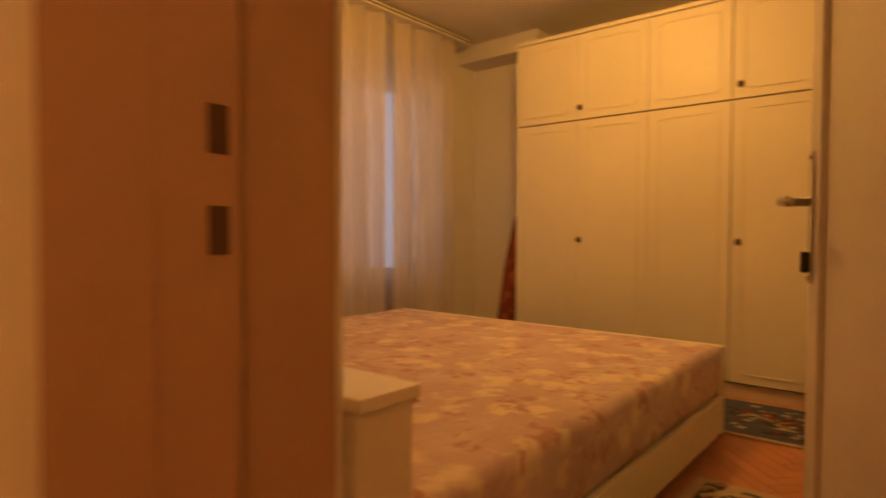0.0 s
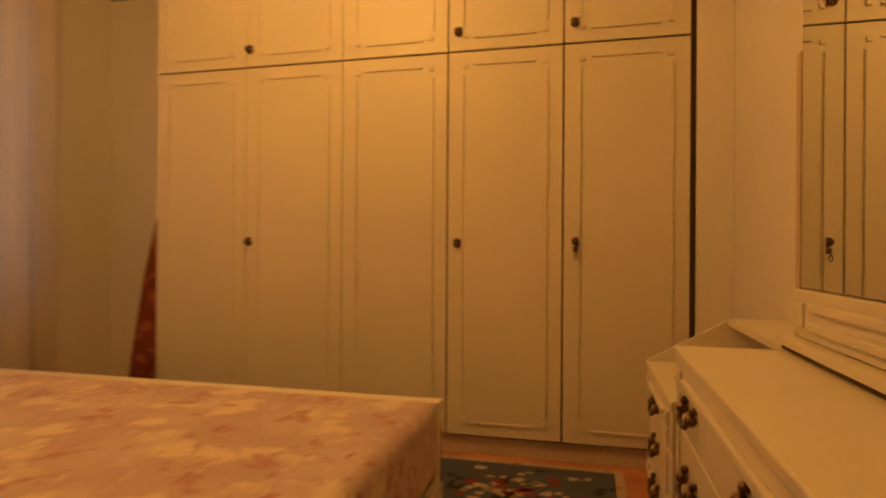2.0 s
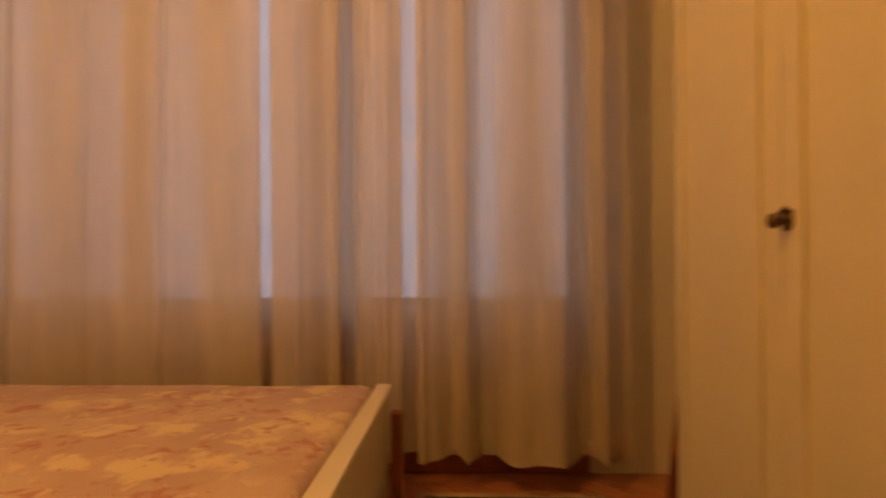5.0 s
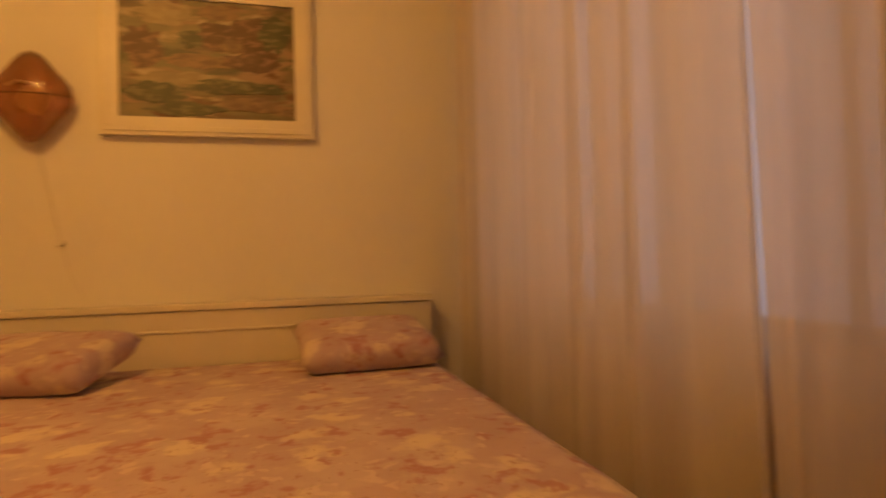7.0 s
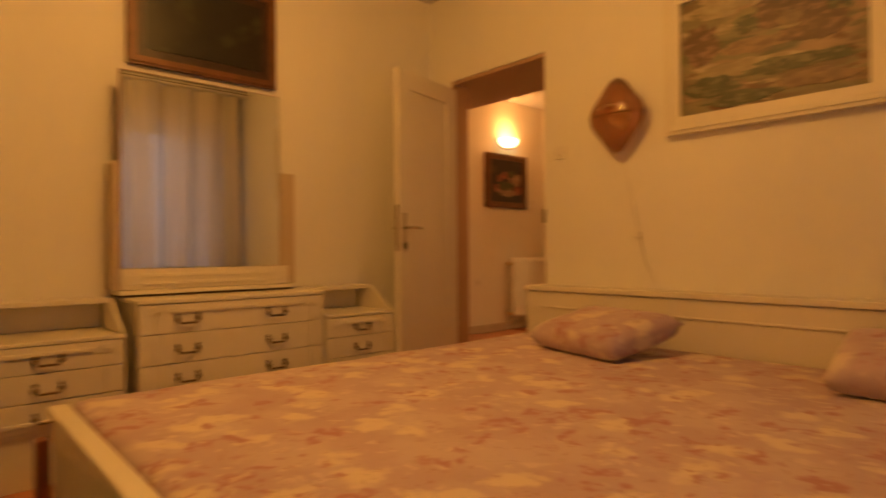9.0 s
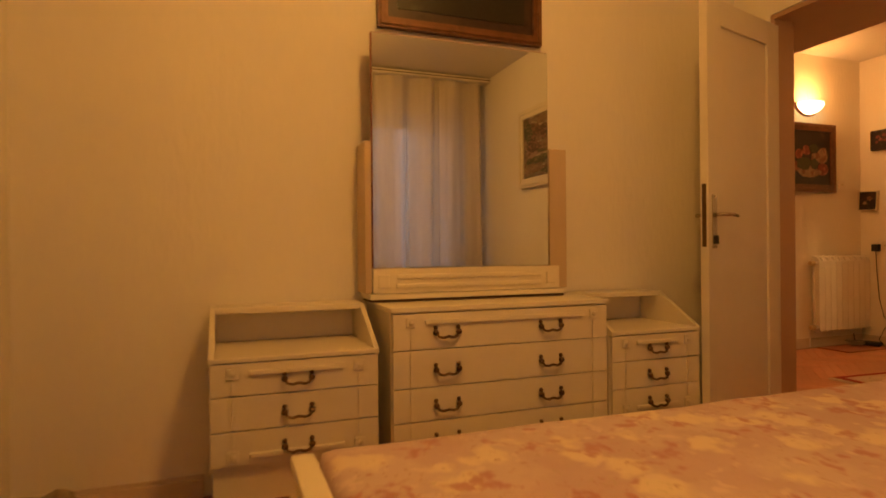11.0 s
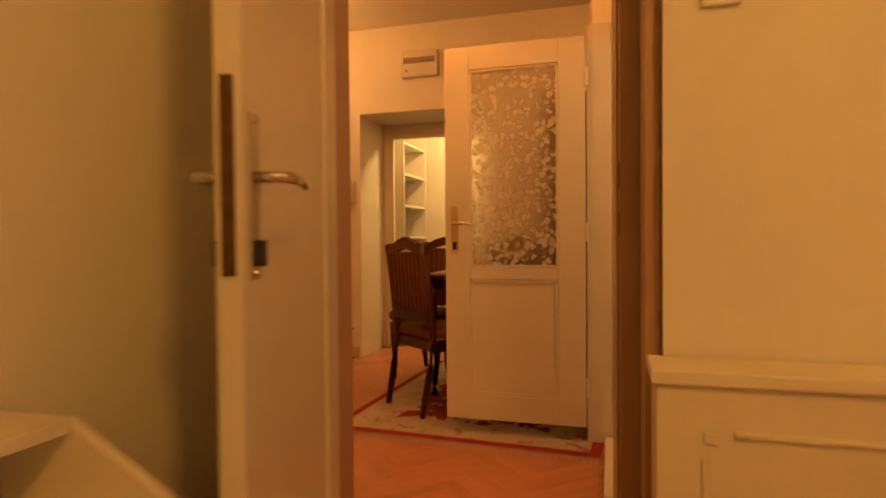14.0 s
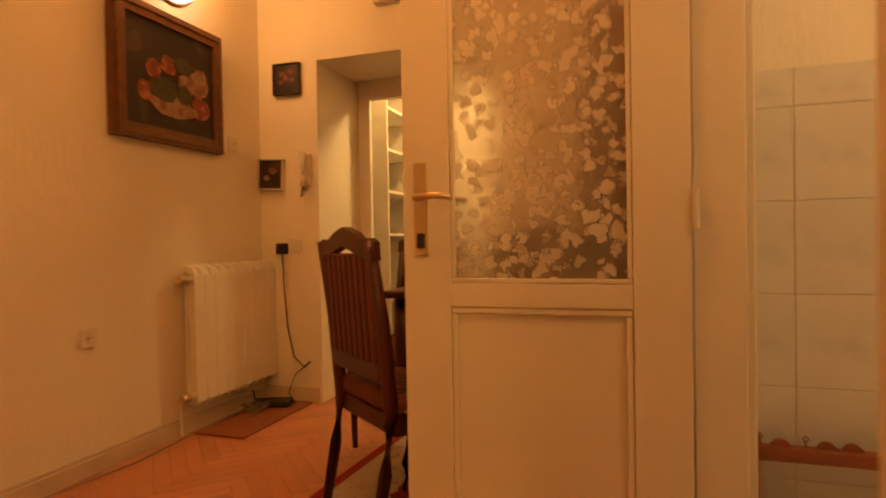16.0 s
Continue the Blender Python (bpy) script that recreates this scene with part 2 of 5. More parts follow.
linen = material("picture_mat", (0.70, 0.64, 0.52), 0.7, spread=0.03, bump=0.0005)
stripe_cloth = material("striped_upholstery", (0.17, 0.045, 0.025), 0.85, spread=0.1, scale=10, grain=160, bump=0.001)
stripe_dark = material("upholstery_stripe", (0.07, 0.022, 0.016), 0.85, spread=0.1, scale=10, grain=160, bump=0.001)
lace = material("lace_cloth", (0.60, 0.45, 0.36), 0.9, spread=0.15, scale=30, grain=150, bump=0.001)
cable_mat = material("grey_cable", (0.30, 0.24, 0.18), 0.6, bump=0)

mirror_glass = bpy.data.materials.new("mirror_glass")
mirror_glass.use_nodes = True
mb = mirror_glass.node_tree.nodes["Principled BSDF"]
mb.inputs["Base Color"].default_value, mb.inputs["Metallic"].default_value, mb.inputs["Roughness"].default_value = (0.80, 0.83, 0.80, 1), 1, 0.015


def sheer(name, color, clear, through_light):
    """Thin cloth: part scattered, part glowing through, part seen through."""
    m = bpy.data.materials.new(name)
    m.use_nodes = True
    n, l = m.node_tree.nodes, m.node_tree.links
    n.remove(n["Principled BSDF"])
    d, t, c = n.new("ShaderNodeBsdfDiffuse"), n.new("ShaderNodeBsdfTranslucent"), n.new("ShaderNodeBsdfTransparent")
    tx = n.new("ShaderNodeTexNoise")
    tx.inputs["Scale"].default_value = 90
    mp, co = n.new("ShaderNodeMapping"), n.new("ShaderNodeTexCoord")
    mp.inputs["Scale"].default_value = (1, 1, 0.06)
    l.new(co.outputs["Object"], mp.inputs["Vector"])
    l.new(mp.outputs[0], tx.inputs["Vector"])
    rmp = n.new("ShaderNodeValToRGB")
    rmp.color_ramp.elements[0].color = (*[v * 0.86 for v in color], 1)
    rmp.color_ramp.elements[1].color = (*color, 1)
    l.new(tx.outputs["Fac"], rmp.inputs["Fac"])
    l.new(rmp.outputs[0], d.inputs["Color"])
    t.inputs["Color"].default_value = (*color, 1)
    a, b = n.new("ShaderNodeMixShader"), n.new("ShaderNodeMixShader")
    a.inputs[0].default_value, b.inputs[0].default_value = through_light, clear
    l.new(d.outputs[0], a.inputs[1])
    l.new(t.outputs[0], a.inputs[2])
    l.new(a.outputs[0], b.inputs[1])
    l.new(c.outputs[0], b.inputs[2])
    # gathers: broad bands of single and doubled cloth
    gx, gm, gr = n.new("ShaderNodeTexNoise"), n.new("ShaderNodeMapping"), n.new("ShaderNodeMapRange")
    gm.inputs["Scale"].default_value = (0.2, 1, 0.03)
    gx.inputs["Scale"].default_value, gx.inputs["Detail"].default_value = 4.2, 2
    l.new(co.outputs["Object"], gm.inputs["Vector"])
    l.new(gm.outputs[0], gx.inputs["Vector"])
    l.new(gx.outputs["Fac"], gr.inputs["Value"])
    gr.inputs["From Min"].default_value, gr.inputs["From Max"].default_value = 0.44, 0.66
    gr.inputs["To Min"].default_value, gr.inputs["To Max"].default_value = clear * clear, clear
    l.new(gr.outputs[0], b.inputs[0])
    l.new(b.outputs[0], n["Material Output"].inputs["Surface"])
    return m


curtain_cloth = sheer("sheer_curtain", (0.86, 0.78, 0.66), 0.30, 0.42)
veil_cloth = sheer("thin_veil", (0.82, 0.76, 0.68), 0.52, 0.42)


def glassy(name, color, rough, trans=1.0, bump=0.0, scale=60.0):
    m = bpy.data.materials.new(name)
    m.use_nodes = True
    n, l = m.node_tree.nodes, m.node_tree.links
    b = n["Principled BSDF"]
    b.inputs["Base Color"].default_value, b.inputs["Roughness"].default_value = (*color, 1), rough
    b.inputs["Transmission Weight"].default_value, b.inputs["IOR"].default_value = trans, 1.45
    if bump:
        v, bp, co = n.new("ShaderNodeTexVoronoi"), n.new("ShaderNodeBump"), n.new("ShaderNodeTexCoord")
        v.inputs["Scale"].default_value = scale
        nz, ad = n.new("ShaderNodeTexNoise"), n.new("ShaderNodeMixRGB")
        nz.inputs["Scale"].default_value = 18
        ad.inputs[0].default_value = 0.06
        l.new(co.outputs["Object"], nz.inputs["Vector"])
        l.new(co.outputs["Object"], ad.inputs[1])
        l.new(nz.outputs["Color"], ad.inputs[2])
        l.new(ad.outputs[0], v.inputs["Vector"])
        bp.inputs["Distance"].default_value, bp.inputs["Strength"].default_value = bump, 1.0
        l.new(v.outputs["Distance"], bp.inputs["Height"])
        l.new(bp.outputs[0], b.inputs["Normal"])
    return m


window_glass = glassy("window_glass", (0.95, 0.97, 1.0), 0.0)
amber_glass = glassy("amber_glass", (0.62, 0.32, 0.17), 0.08, 0.75, 0.006, 22)


def flowered_glass(name):
    """Half-clear pane with matt etched blossoms."""
    m = glassy(name, (0.90, 0.86, 0.78), 0.24, 0.94, 0.002, 40)
    n, l = m.node_tree.nodes, m.node_tree.links
    clear, out = n["Principled BSDF"], n["Material Output"]
    etched = n.new("ShaderNodeBsdfPrincipled")
    etched.inputs["Base Color"].default_value, etched.inputs["Roughness"].default_value = (0.80, 0.74, 0.64, 1), 0.55
    etched.inputs["Transmission Weight"].default_value = 0.35
    co, nz, wv, v = n.new("ShaderNodeTexCoord"), n.new("ShaderNodeTexNoise"), n.new("ShaderNodeMix"), n.new("ShaderNodeTexVoronoi")
    nz.inputs["Scale"].default_value, nz.inputs["Detail"].default_value = 42, 2
    wv.data_type, wv.blend_type = "RGBA", "LINEAR_LIGHT"
    wv.inputs["Factor"].default_value = 0.022
    l.new(co.outputs["Object"], nz.inputs["Vector"])
    l.new(co.outputs["Object"], wv.inputs["A"])
    l.new(nz.outputs["Color"], wv.inputs["B"])
    l.new(wv.outputs["Result"], v.inputs["Vector"])
    v.inputs["Scale"].default_value = 30
    rg = n.new("ShaderNodeMapRange")
    rg.interpolation_type = "SMOOTHSTEP"
    rg.inputs["From Min"].default_value, rg.inputs["From Max"].default_value = 0.50, 0.38
    rg.inputs["To Min"].default_value, rg.inputs["To Max"].default_value = 0.12, 0.80
    l.new(v.outputs["Distance"], rg.inputs["Value"])
    mx = n.new("ShaderNodeMixShader")
    l.new(rg.outputs[0], mx.inputs[0])
    l.new(clear.outputs[0], mx.inputs[1])
    l.new(etched.outputs[0], mx.inputs[2])
    l.new(mx.outputs[0], out.inputs["Surface"])
    return m


pressed_glass = flowered_glass("flowered_glass")


def glow(name, color, strength):
    m = bpy.data.materials.new(name)
    m.use_nodes = True
    b = m.node_tree.nodes["Principled BSDF"]
    b.inputs["Base Color"].default_value = (0.8, 0.75, 0.65, 1)
    b.inputs["Emission Color"].default_value, b.inputs["Emission Strength"].default_value = (*color, 1), strength
    return m


lit_glass = glow("lit_glass", (1.0, 0.72, 0.32), 9.0)
lit_glass_bed = glow("lit_ceiling_glass", (1.0, 0.6, 0.22), 6.0)
dusk_sky = glow("dusk_backdrop", (0.62, 0.62, 0.80), 0.7)


# ---------------------------------------------------------------- building helpers
def box(bm, x0, y0, z0, x1, y1, z1, bevel=0.0):
    res = bmesh.ops.create_cube(bm, size=1)
    m = Matrix.Translation(((x0 + x1) / 2, (y0 + y1) / 2, (z0 + z1) / 2)) @ Matrix.Diagonal((abs(x1 - x0), abs(y1 - y0), abs(z1 - z0), 1))
    bmesh.ops.transform(bm, matrix=m, verts=res["verts"])
    if bevel:
        edges = list({e for v in res["verts"] for e in v.link_edges})
        bmesh.ops.bevel(bm, geom=edges, offset=bevel, segments=2, affect="EDGES", profile=0.6)
    return bm


def rod(bm, a, b, r0, r1=None, sides=12):
    a, b = Vector(a), Vector(b)
    d = b - a
    m = Matrix.Translation((a + b) / 2) @ d.to_track_quat("Z", "Y").to_matrix().to_4x4()
    bmesh.ops.create_cone(bm, cap_ends=True, segments=sides, radius1=r0, radius2=r0 if r1 is None else r1, depth=d.length, matrix=m)
    return bm


def tube(bm, pts, r, sides=8):
    """A bent rod along points."""
    rings = []
    pts = [Vector(p) for p in pts]
    for i, p in enumerate(pts):
        d = (pts[min(i + 1, len(pts) - 1)] - pts[max(i - 1, 0)]).normalized()
        q = d.to_track_quat("Z", "Y")
        rr = r[i] if isinstance(r, (list, tuple)) else r
        rings.append([bm.verts.new(p + q @ Vector((math.cos(k * math.tau / sides) * rr, math.sin(k * math.tau / sides) * rr, 0))) for k in range(sides)])
    for u, v in zip(rings, rings[1:]):
        for k in range(sides):
            bm.faces.new((u[k], u[(k + 1) % sides], v[(k + 1) % sides], v[k]))
    bm.faces.new(rings[0][::-1])
    bm.faces.new(rings[-1])
    return bm


def prism(bm, outline, axis, a, b):
    """A flat outline of (u, v) pulled along an axis from a to b. axis x: (y, z); y: (x, z); z: (x, y)."""
    def at(u, v, w):
        return {"x": (w, u, v), "y": (u, w, v), "z": (u, v, w)}[axis]
    low = [bm.verts.new(at(u, v, a)) for u, v in outline]
    top = [bm.verts.new(at(u, v, b)) for u, v in outline]
    bm.faces.new(low[::-1])
    bm.faces.new(top)
    for i in range(len(low)):
        j = (i + 1) % len(low)
        bm.faces.new((low[i], low[j], top[j], top[i]))
    bmesh.ops.recalc_face_normals(bm, faces=bm.faces)
    return bm


def finish(name, bm, mat, smooth=False):
    bmesh.ops.recalc_face_normals(bm, faces=bm.faces)
    me = bpy.data.meshes.new(name)
    if smooth:
        for f in bm.faces:
            f.smooth = True
    bm.to_mesh(me)
    bm.free()
    me.materials.append(mat)
    return me


def part(name, bm, mat, parent, label="", smooth=False):
    ob = new(name, finish(name, bm, mat, smooth))
    ob.parent = parent
    return tagged(ob, label)


def thing(name, label, category, place=(0, 0, 0), rz=0.0, group="", kind=""):
    ob = new(name)
    ob.empty_display_size = 0.1
    ob.matrix_world = pose(*place, 0, 0, rz)
    ob.matrix_basis = ob.matrix_world
    return tagged(ob, label, category, group, kind)


def solid(name, boxes, mat, label, category, kind="structure", bevel=0.0):
    bm = bmesh.new()
    for b in boxes:
        box(bm, *b, bevel)
    ob = new(name, finish(name, bm, mat))
    return tagged(ob, label, category, "", kind)


B = bmesh.new
H = 2.86

# ---------------------------------------------------------------- shell
solid("wall_dresser", [(0, -0.12, 0, 0.15, 4.2, H)], plaster, "cream painted plaster bedroom wall behind the dresser", "wall")
solid("wall_headboard", [(-3.85, -0.12, 0, -1.087, 0, H), (-0.235, -0.12, 0, 0, 0, H), (-1.087, -0.12, 2.22, -0.235, 0, H)], plaster,
      "cream painted plaster wall with the bedroom doorway", "wall")
solid("wall_wardrobe", [(-3.85, 4.1, 0, 0, 4.25, H)], plaster, "cream plaster wall behind the fitted wardrobe", "wall")
solid("wall_window", [(-4.05, -0.12, 0, -3.85, 0.25, H), (-4.05, 3.4, 0, -3.85, 4.25, H), (-4.05, 0.25, 0, -3.85, 3.4, 0.66), (-4.05, 0.25, 2.4, -3.85, 3.4, H)],
      plaster, "plaster window wall hidden behind sheer curtains", "wall")
solid("ceiling_bedroom", [(-4.05, -0.12, H, 0.15, 4.25, H + 0.12)], ceiling_paint, "off-white painted bedroom ceiling", "ceiling")
solid("beam", [(-3.85, 3.80, 2.70, -2.95, 4.1, H)], ceiling_paint, "painted boxed beam above the wardrobe corner", "beam")
solid("lintel", [(-1.0, -0.66, 2.21, 0.6, -0.12, H)], jamb_brown, "brown soffit over the deep bedroom doorway", "lintel")
solid("wall_hall_left", [(1.55, -3.9, 0, 1.7, -0.12, H)], plaster_hall, "cream brushed plaster hall wall with radiator", "wall")
solid("wall_hall_back", [(1.13, -3.9, 0, 1.55, -3.34, H), (-1.15, -3.9, 0, 0.05, -3.34, H), (0.05, -3.9, 2.13, 1.13, -3.34, H)], plaster_hall,
      "cream plaster hall wall with deep kitchen doorway", "wall")
solid("wall_hall_right", [(-1.15, -0.87, 0, -1.0, -0.372, H), (-1.0, -3.34, 0, -0.885, -1.66, H), (-1.15, -1.66, 2.12, -1.0, -0.87, H)], plaster_hall,
      "plaster hall wall with bathroom doorway", "wall")
solid("pier", [(-1.30, -0.37, 0, -1.088, -0.122, H)], plaster_hall, "plaster pier beside the bedroom doorway", "wall")
solid("wall_hall_front", [(0.15, -0.12, 0, 1.7, 0.03, H)], plaster_hall, "plaster hall wall beside the bedroom door", "wall")
solid("ceiling_hall", [(-2.7, -5.9, H, 1.75, -0.12, H + 0.12)], ceiling_paint, "off-white painted hall ceiling", "ceiling")
solid("wall_kitchen", [(1.55, -5.8, 0, 1.7, -3.9, H), (-1.2, -5.95, 0, 1.7, -5.8, H), (-1.3, -5.95, 0, -1.15, -3.9, H)], plaster_hall,
      "bright cream kitchen walls beyond the doorway", "wall")
solid("wall_bathroom", [(-2.65, -2.15, 0, -1.0, -1.985, H), (-2.65, -1.985, 0, -2.5, -0.3, H), (-2.5, -0.45, 0, -1.15, -0.3, H)], plaster_hall,
      "painted bathroom walls above the tiling", "wall")
solid("floor", [(-4.05, -0.15, -0.12, 0.15, 4.25, -0.016), (-2.65, -5.95, -0.12, 1.7, -0.15, -0.016)], subfloor, "dark joints below the parquet", "floor")

solid("wall_return", [(-0.155, 3.47, 0, -0.002, 4.098, H)], plaster, "short cream plaster return beside the wardrobe", "wall")
solid("threshold", [(-1.083, -0.16, -0.014, -0.24, 0.05, 0.006)], wood_red, "worn brown wooden threshold in the bedroom doorway", "threshold", "structure", 0.003)

# skirtings
def skirt(name, x0, y0, x1, y1):
    bm = B()
    box(bm, x0, y0, 0, x1, y1, 0.075, 0.004)
    if abs(x1 - x0) > abs(y1 - y0):
        box(bm, x0, y0, 0.075, x1, (y0 + y1) / 2, 0.09, 0.003)
    else:
        box(bm, (x0 + x1) / 2, y0, 0.075, x1, y1, 0.09, 0.003)
    return tagged(new(name, finish(name, bm, skirting)), "painted timber skirting board along the wall", "skirting", "", "structure")


skirt("baseboard", 1.528, -3.34, 1.55, -0.14)
skirt("baseboard", 1.15, -3.34, 1.528, -3.318)
skirt("baseboard", -0.022, 2.82, 0, 3.46)
skirt("baseboard", -3.85, 4.078, -2.95, 4.1)

# ---------------------------------------------------------------- shared small parts
def bail_handle(parent, x, y, z, name="drawer_handle"):
    """Bronze drop handle on a front that faces -x."""
    bm = B()
    for s in (-1, 1):
        bmesh.ops.create_uvsphere(bm, u_segments=10, v_segments=6, radius=0.012, matrix=Matrix.Translation((x - 0.012, y + s * 0.047, z + 0.012)))
        bmesh.ops.create_uvsphere(bm, u_segments=8, v_segments=5, radius=0.009, matrix=Matrix.Translation((x - 0.006, y + s * 0.047, z + 0.03)))
    tube(bm, [(x - 0.014, y - 0.047, z + 0.01), (x - 0.02, y - 0.037, z - 0.004), (x - 0.022, y - 0.020, z - 0.008), (x - 0.022, y, z - 0.003),
              (x - 0.022, y + 0.020, z - 0.008), (x - 0.02, y + 0.037, z - 0.004), (x - 0.014, y + 0.047, z + 0.01)], 0.0052)
    return part(name, bm, bronze, parent, "dark bronze drop handle", True)


def flat_box(w, d, h, bevel=0.002):
    return box(B(), 0, 0, 0, w, d, h, bevel)


# ---------------------------------------------------------------- wardrobe
YF, WX0, DW = 3.45, -2.93, 0.5495
wardrobe = thing("wardrobe", "tall cream lacquered fitted wardrobe with moulded doors, closed", "wardrobe", (-1.55, 3.78, 0))


def wpart(name, bm, mat, parent, label="", smooth=False):
    bmesh.ops.translate(bm, verts=bm.verts, vec=(1.55, -3.78, 0))
    return part(name, bm, mat, parent, label, smooth)


bm = B()
box(bm, WX0, YF + 0.024, 0.085, -0.185, 4.09, 2.6)
wpart("body", bm, lacquer, wardrobe)
wpart("plinth", box(B(), WX0, YF + 0.03, 0.0, -0.185, 4.05, 0.083, 0.003), skirting, wardrobe, "brownish painted plinth")
# solid strip fills the side gap; the gap's darkness is its colour
wpart("side_gap_strip", box(B(), -0.183, YF + 0.03, 0.0, -0.156, 4.05, 2.62), gap_dark, wardrobe, "dark brown strip filling the side gap")
wpart("cornice", box(B(), WX0 - 0.015, YF - 0.012, 2.6, -0.175, 4.09, 2.63, 0.004), lacquer, wardrobe)
wpart("backing", box(B(), WX0 + 0.005, YF + 0.018, 0.09, -0.19, YF + 0.0238, 2.595), gap_dark, wardrobe, "dark joints between the doors")


def moulding(bm, x0, x1, z0, z1, y):
    """Raised beading with square corner blocks and gaps between."""
    g, w, d = 0.052, 0.011, 0.009
    for z in (z0, z1):
        box(bm, x0 + g, y - d, z - w / 2, x1 - g, y, z + w / 2, 0.003)
    for x in (x0, x1):
        box(bm, x - w / 2, y - d, z0 + g, x + w / 2, y, z1 - g, 0.003)
        for z in (z0, z1):
            sx, sz = (1 if x == x0 else -1), (1 if z == z0 else -1)
            box(bm, x - 0.012 + sx * 0.01, y - d, z - 0.012 + sz * 0.01, x + 0.012 + sx * 0.01, y, z + 0.012 + sz * 0.01, 0.004)
    return bm


def wardrobe_door(i, z0, z1):
    x0 = WX0 + i * DW
    a, b = (0.0042 if i in (3, 4) else 0.0016), (0.0036 if i in (2, 3) else 0.0016)
    ob = wpart("door", box(B(), x0 + a, YF, z0, x0 + DW - b, YF + 0.018, z1, 0.0015), lacquer, wardrobe)
    wpart("moulding", moulding(B(), x0 + 0.075, x0 + DW - 0.075, z0 + 0.06, z1 - 0.06, YF), lacquer, ob)
    return ob


def wardrobe_knob(door, x, z, key=False):
    bm = B()
    bmesh.ops.create_uvsphere(bm, u_segments=12, v_segments=8, radius=0.015, matrix=Matrix.Translation((x, YF - 0.026, z)) @ Matrix.Diagonal((1, 0.8, 1, 1)))
    rod(bm, (x, YF - 0.02, z), (x, YF, z), 0.008)
    rod(bm, (x, YF - 0.004, z), (x, YF, z), 0.02)
    if not key:
        tube(bm, [(x - 0.018, YF - 0.004, z + 0.016), (x, YF - 0.006, z + 0.024), (x + 0.018, YF - 0.004, z + 0.016)], 0.004)
    wpart("knob", bm, bronze, door, "dark bronze knob", True)
    if key:
        bm = B()
        rod(bm, (x, YF - 0.005, z - 0.035), (x, YF, z - 0.035), 0.014)
        tube(bm, [(x, YF - 0.004, z - 0.035), (x, YF - 0.03, z - 0.036), (x, YF - 0.034, z - 0.052), (x - 0.009, YF - 0.03, z - 0.07), (x, YF - 0.026, z - 0.085), (x + 0.009, YF - 0.03, z - 0.07), (x, YF - 0.034, z - 0.052)], 0.003)
        wpart("key", bm, bronze, door, "small metal key in its lock", True)


lower = [wardrobe_door(i, 0.10, 1.938) for i in range(5)]
upper = [wardrobe_door(i, 1.948, 2.595) for i in range(5)]
wardrobe_knob(lower[1], WX0 + DW + 0.02, 1.02)
wardrobe_knob(lower[3], WX0 + 3 * DW + 0.05, 1.015)
wardrobe_knob(lower[4], WX0 + 4 * DW + 0.06, 1.03, True)
wardrobe_knob(upper[1], WX0 + DW + 0.02, 2.035)
wardrobe_knob(upper[3], WX0 + 3 * DW + 0.05, 2.035)
wardrobe_knob(upper[4], WX0 + 4 * DW + 0.05, 2.035)

# rolled carpet that leans in the gap beside the wardrobe
roll = B()
tube(roll, [(-3.12, 3.56, 0.0), (-3.10, 3.575, 0.35), (-3.065, 3.60, 0.8), (-3.03, 3.625, 1.15), (-3.015, 3.63, 1.27)], [0.085, 0.08, 0.062, 0.04, 0.012], 14)
tagged(new("rolled_carpet", finish("rolled_carpet", roll, roll_mat, True)), "rolled red-brown patterned carpet leaning beside the wardrobe", "carpet")

# ---------------------------------------------------------------- bed
bed = thing("double_bed", "wide cream double bed with panelled headboard, bare mattress", "bed", (-2.2, 1.3, 0))


def bpart(name, bm, mat, parent=bed, label="", smooth=False):
    bmesh.ops.translate(bm, verts=bm.verts, vec=(2.2, -1.3, 0))
    return part(name, bm, mat, parent, label, smooth)


hbd = bpart("headboard", box(B(), -3.40, 0.012, 0.0, -1.06, 0.155, 0.745, 0.004), cream)
bpart("headboard_cap", box(B(), -3.41, 0.008, 0.747, -1.05, 0.168, 0.775, 0.004), cream, hbd)
bm = moulding(B(), 1.15, 3.31, 0.42, 0.655, 0.0)
bmesh.ops.transform(bm, matrix=Matrix.Rotation(math.pi, 4, "Z"), verts=bm.verts)
bmesh.ops.translate(bm, verts=bm.verts, vec=(0, 0.155, 0))
bpart("headboard_moulding", bm, cream, hbd)
bpart("side_rail", box(B(), -1.10, 0.157, 0.06, -1.07, 2.52, 0.24, 0.004), cream)
bpart("side_rail", box(B(), -3.385, 0.157, 0.06, -3.355, 2.52, 0.24, 0.004), cream)
bpart("footboard", box(B(), -3.39, 2.535, 0.05, -1.09, 2.575, 0.458, 0.006), cream)
bpart("footboard_cap", box(B(), -3.395, 2.532, 0.460, -1.085, 2.59, 0.490, 0.008), cream)
for x in (-1.13, -3.35):
    bpart("foot_post", box(B(), x - 0.03, 2.592, 0.0, x + 0.03, 2.63, 0.40, 0.006), wood_red, bed, "brown wooden foot post")
bpart("base", box(B(), -3.345, 0.16, 0.08, -1.11, 2.52, 0.235, 0.004), cream)
bm = box(B(), -3.35, 0.16, 0.242, -1.085, 2.53, 0.504, 0.045)
bmesh.ops.subdivide_edges(bm, edges=[e for e in bm.edges if e.calc_length() > 0.5], cuts=26, use_grid_fill=True)
for v in bm.verts:
    if v.co.z > 0.45:
        v.co.z += 0.006 * noise.noise(v.co * 4.0) - 0.003
bpart("mattress", bm, mattress_cloth, bed, "floral pink and cream mattress", True)


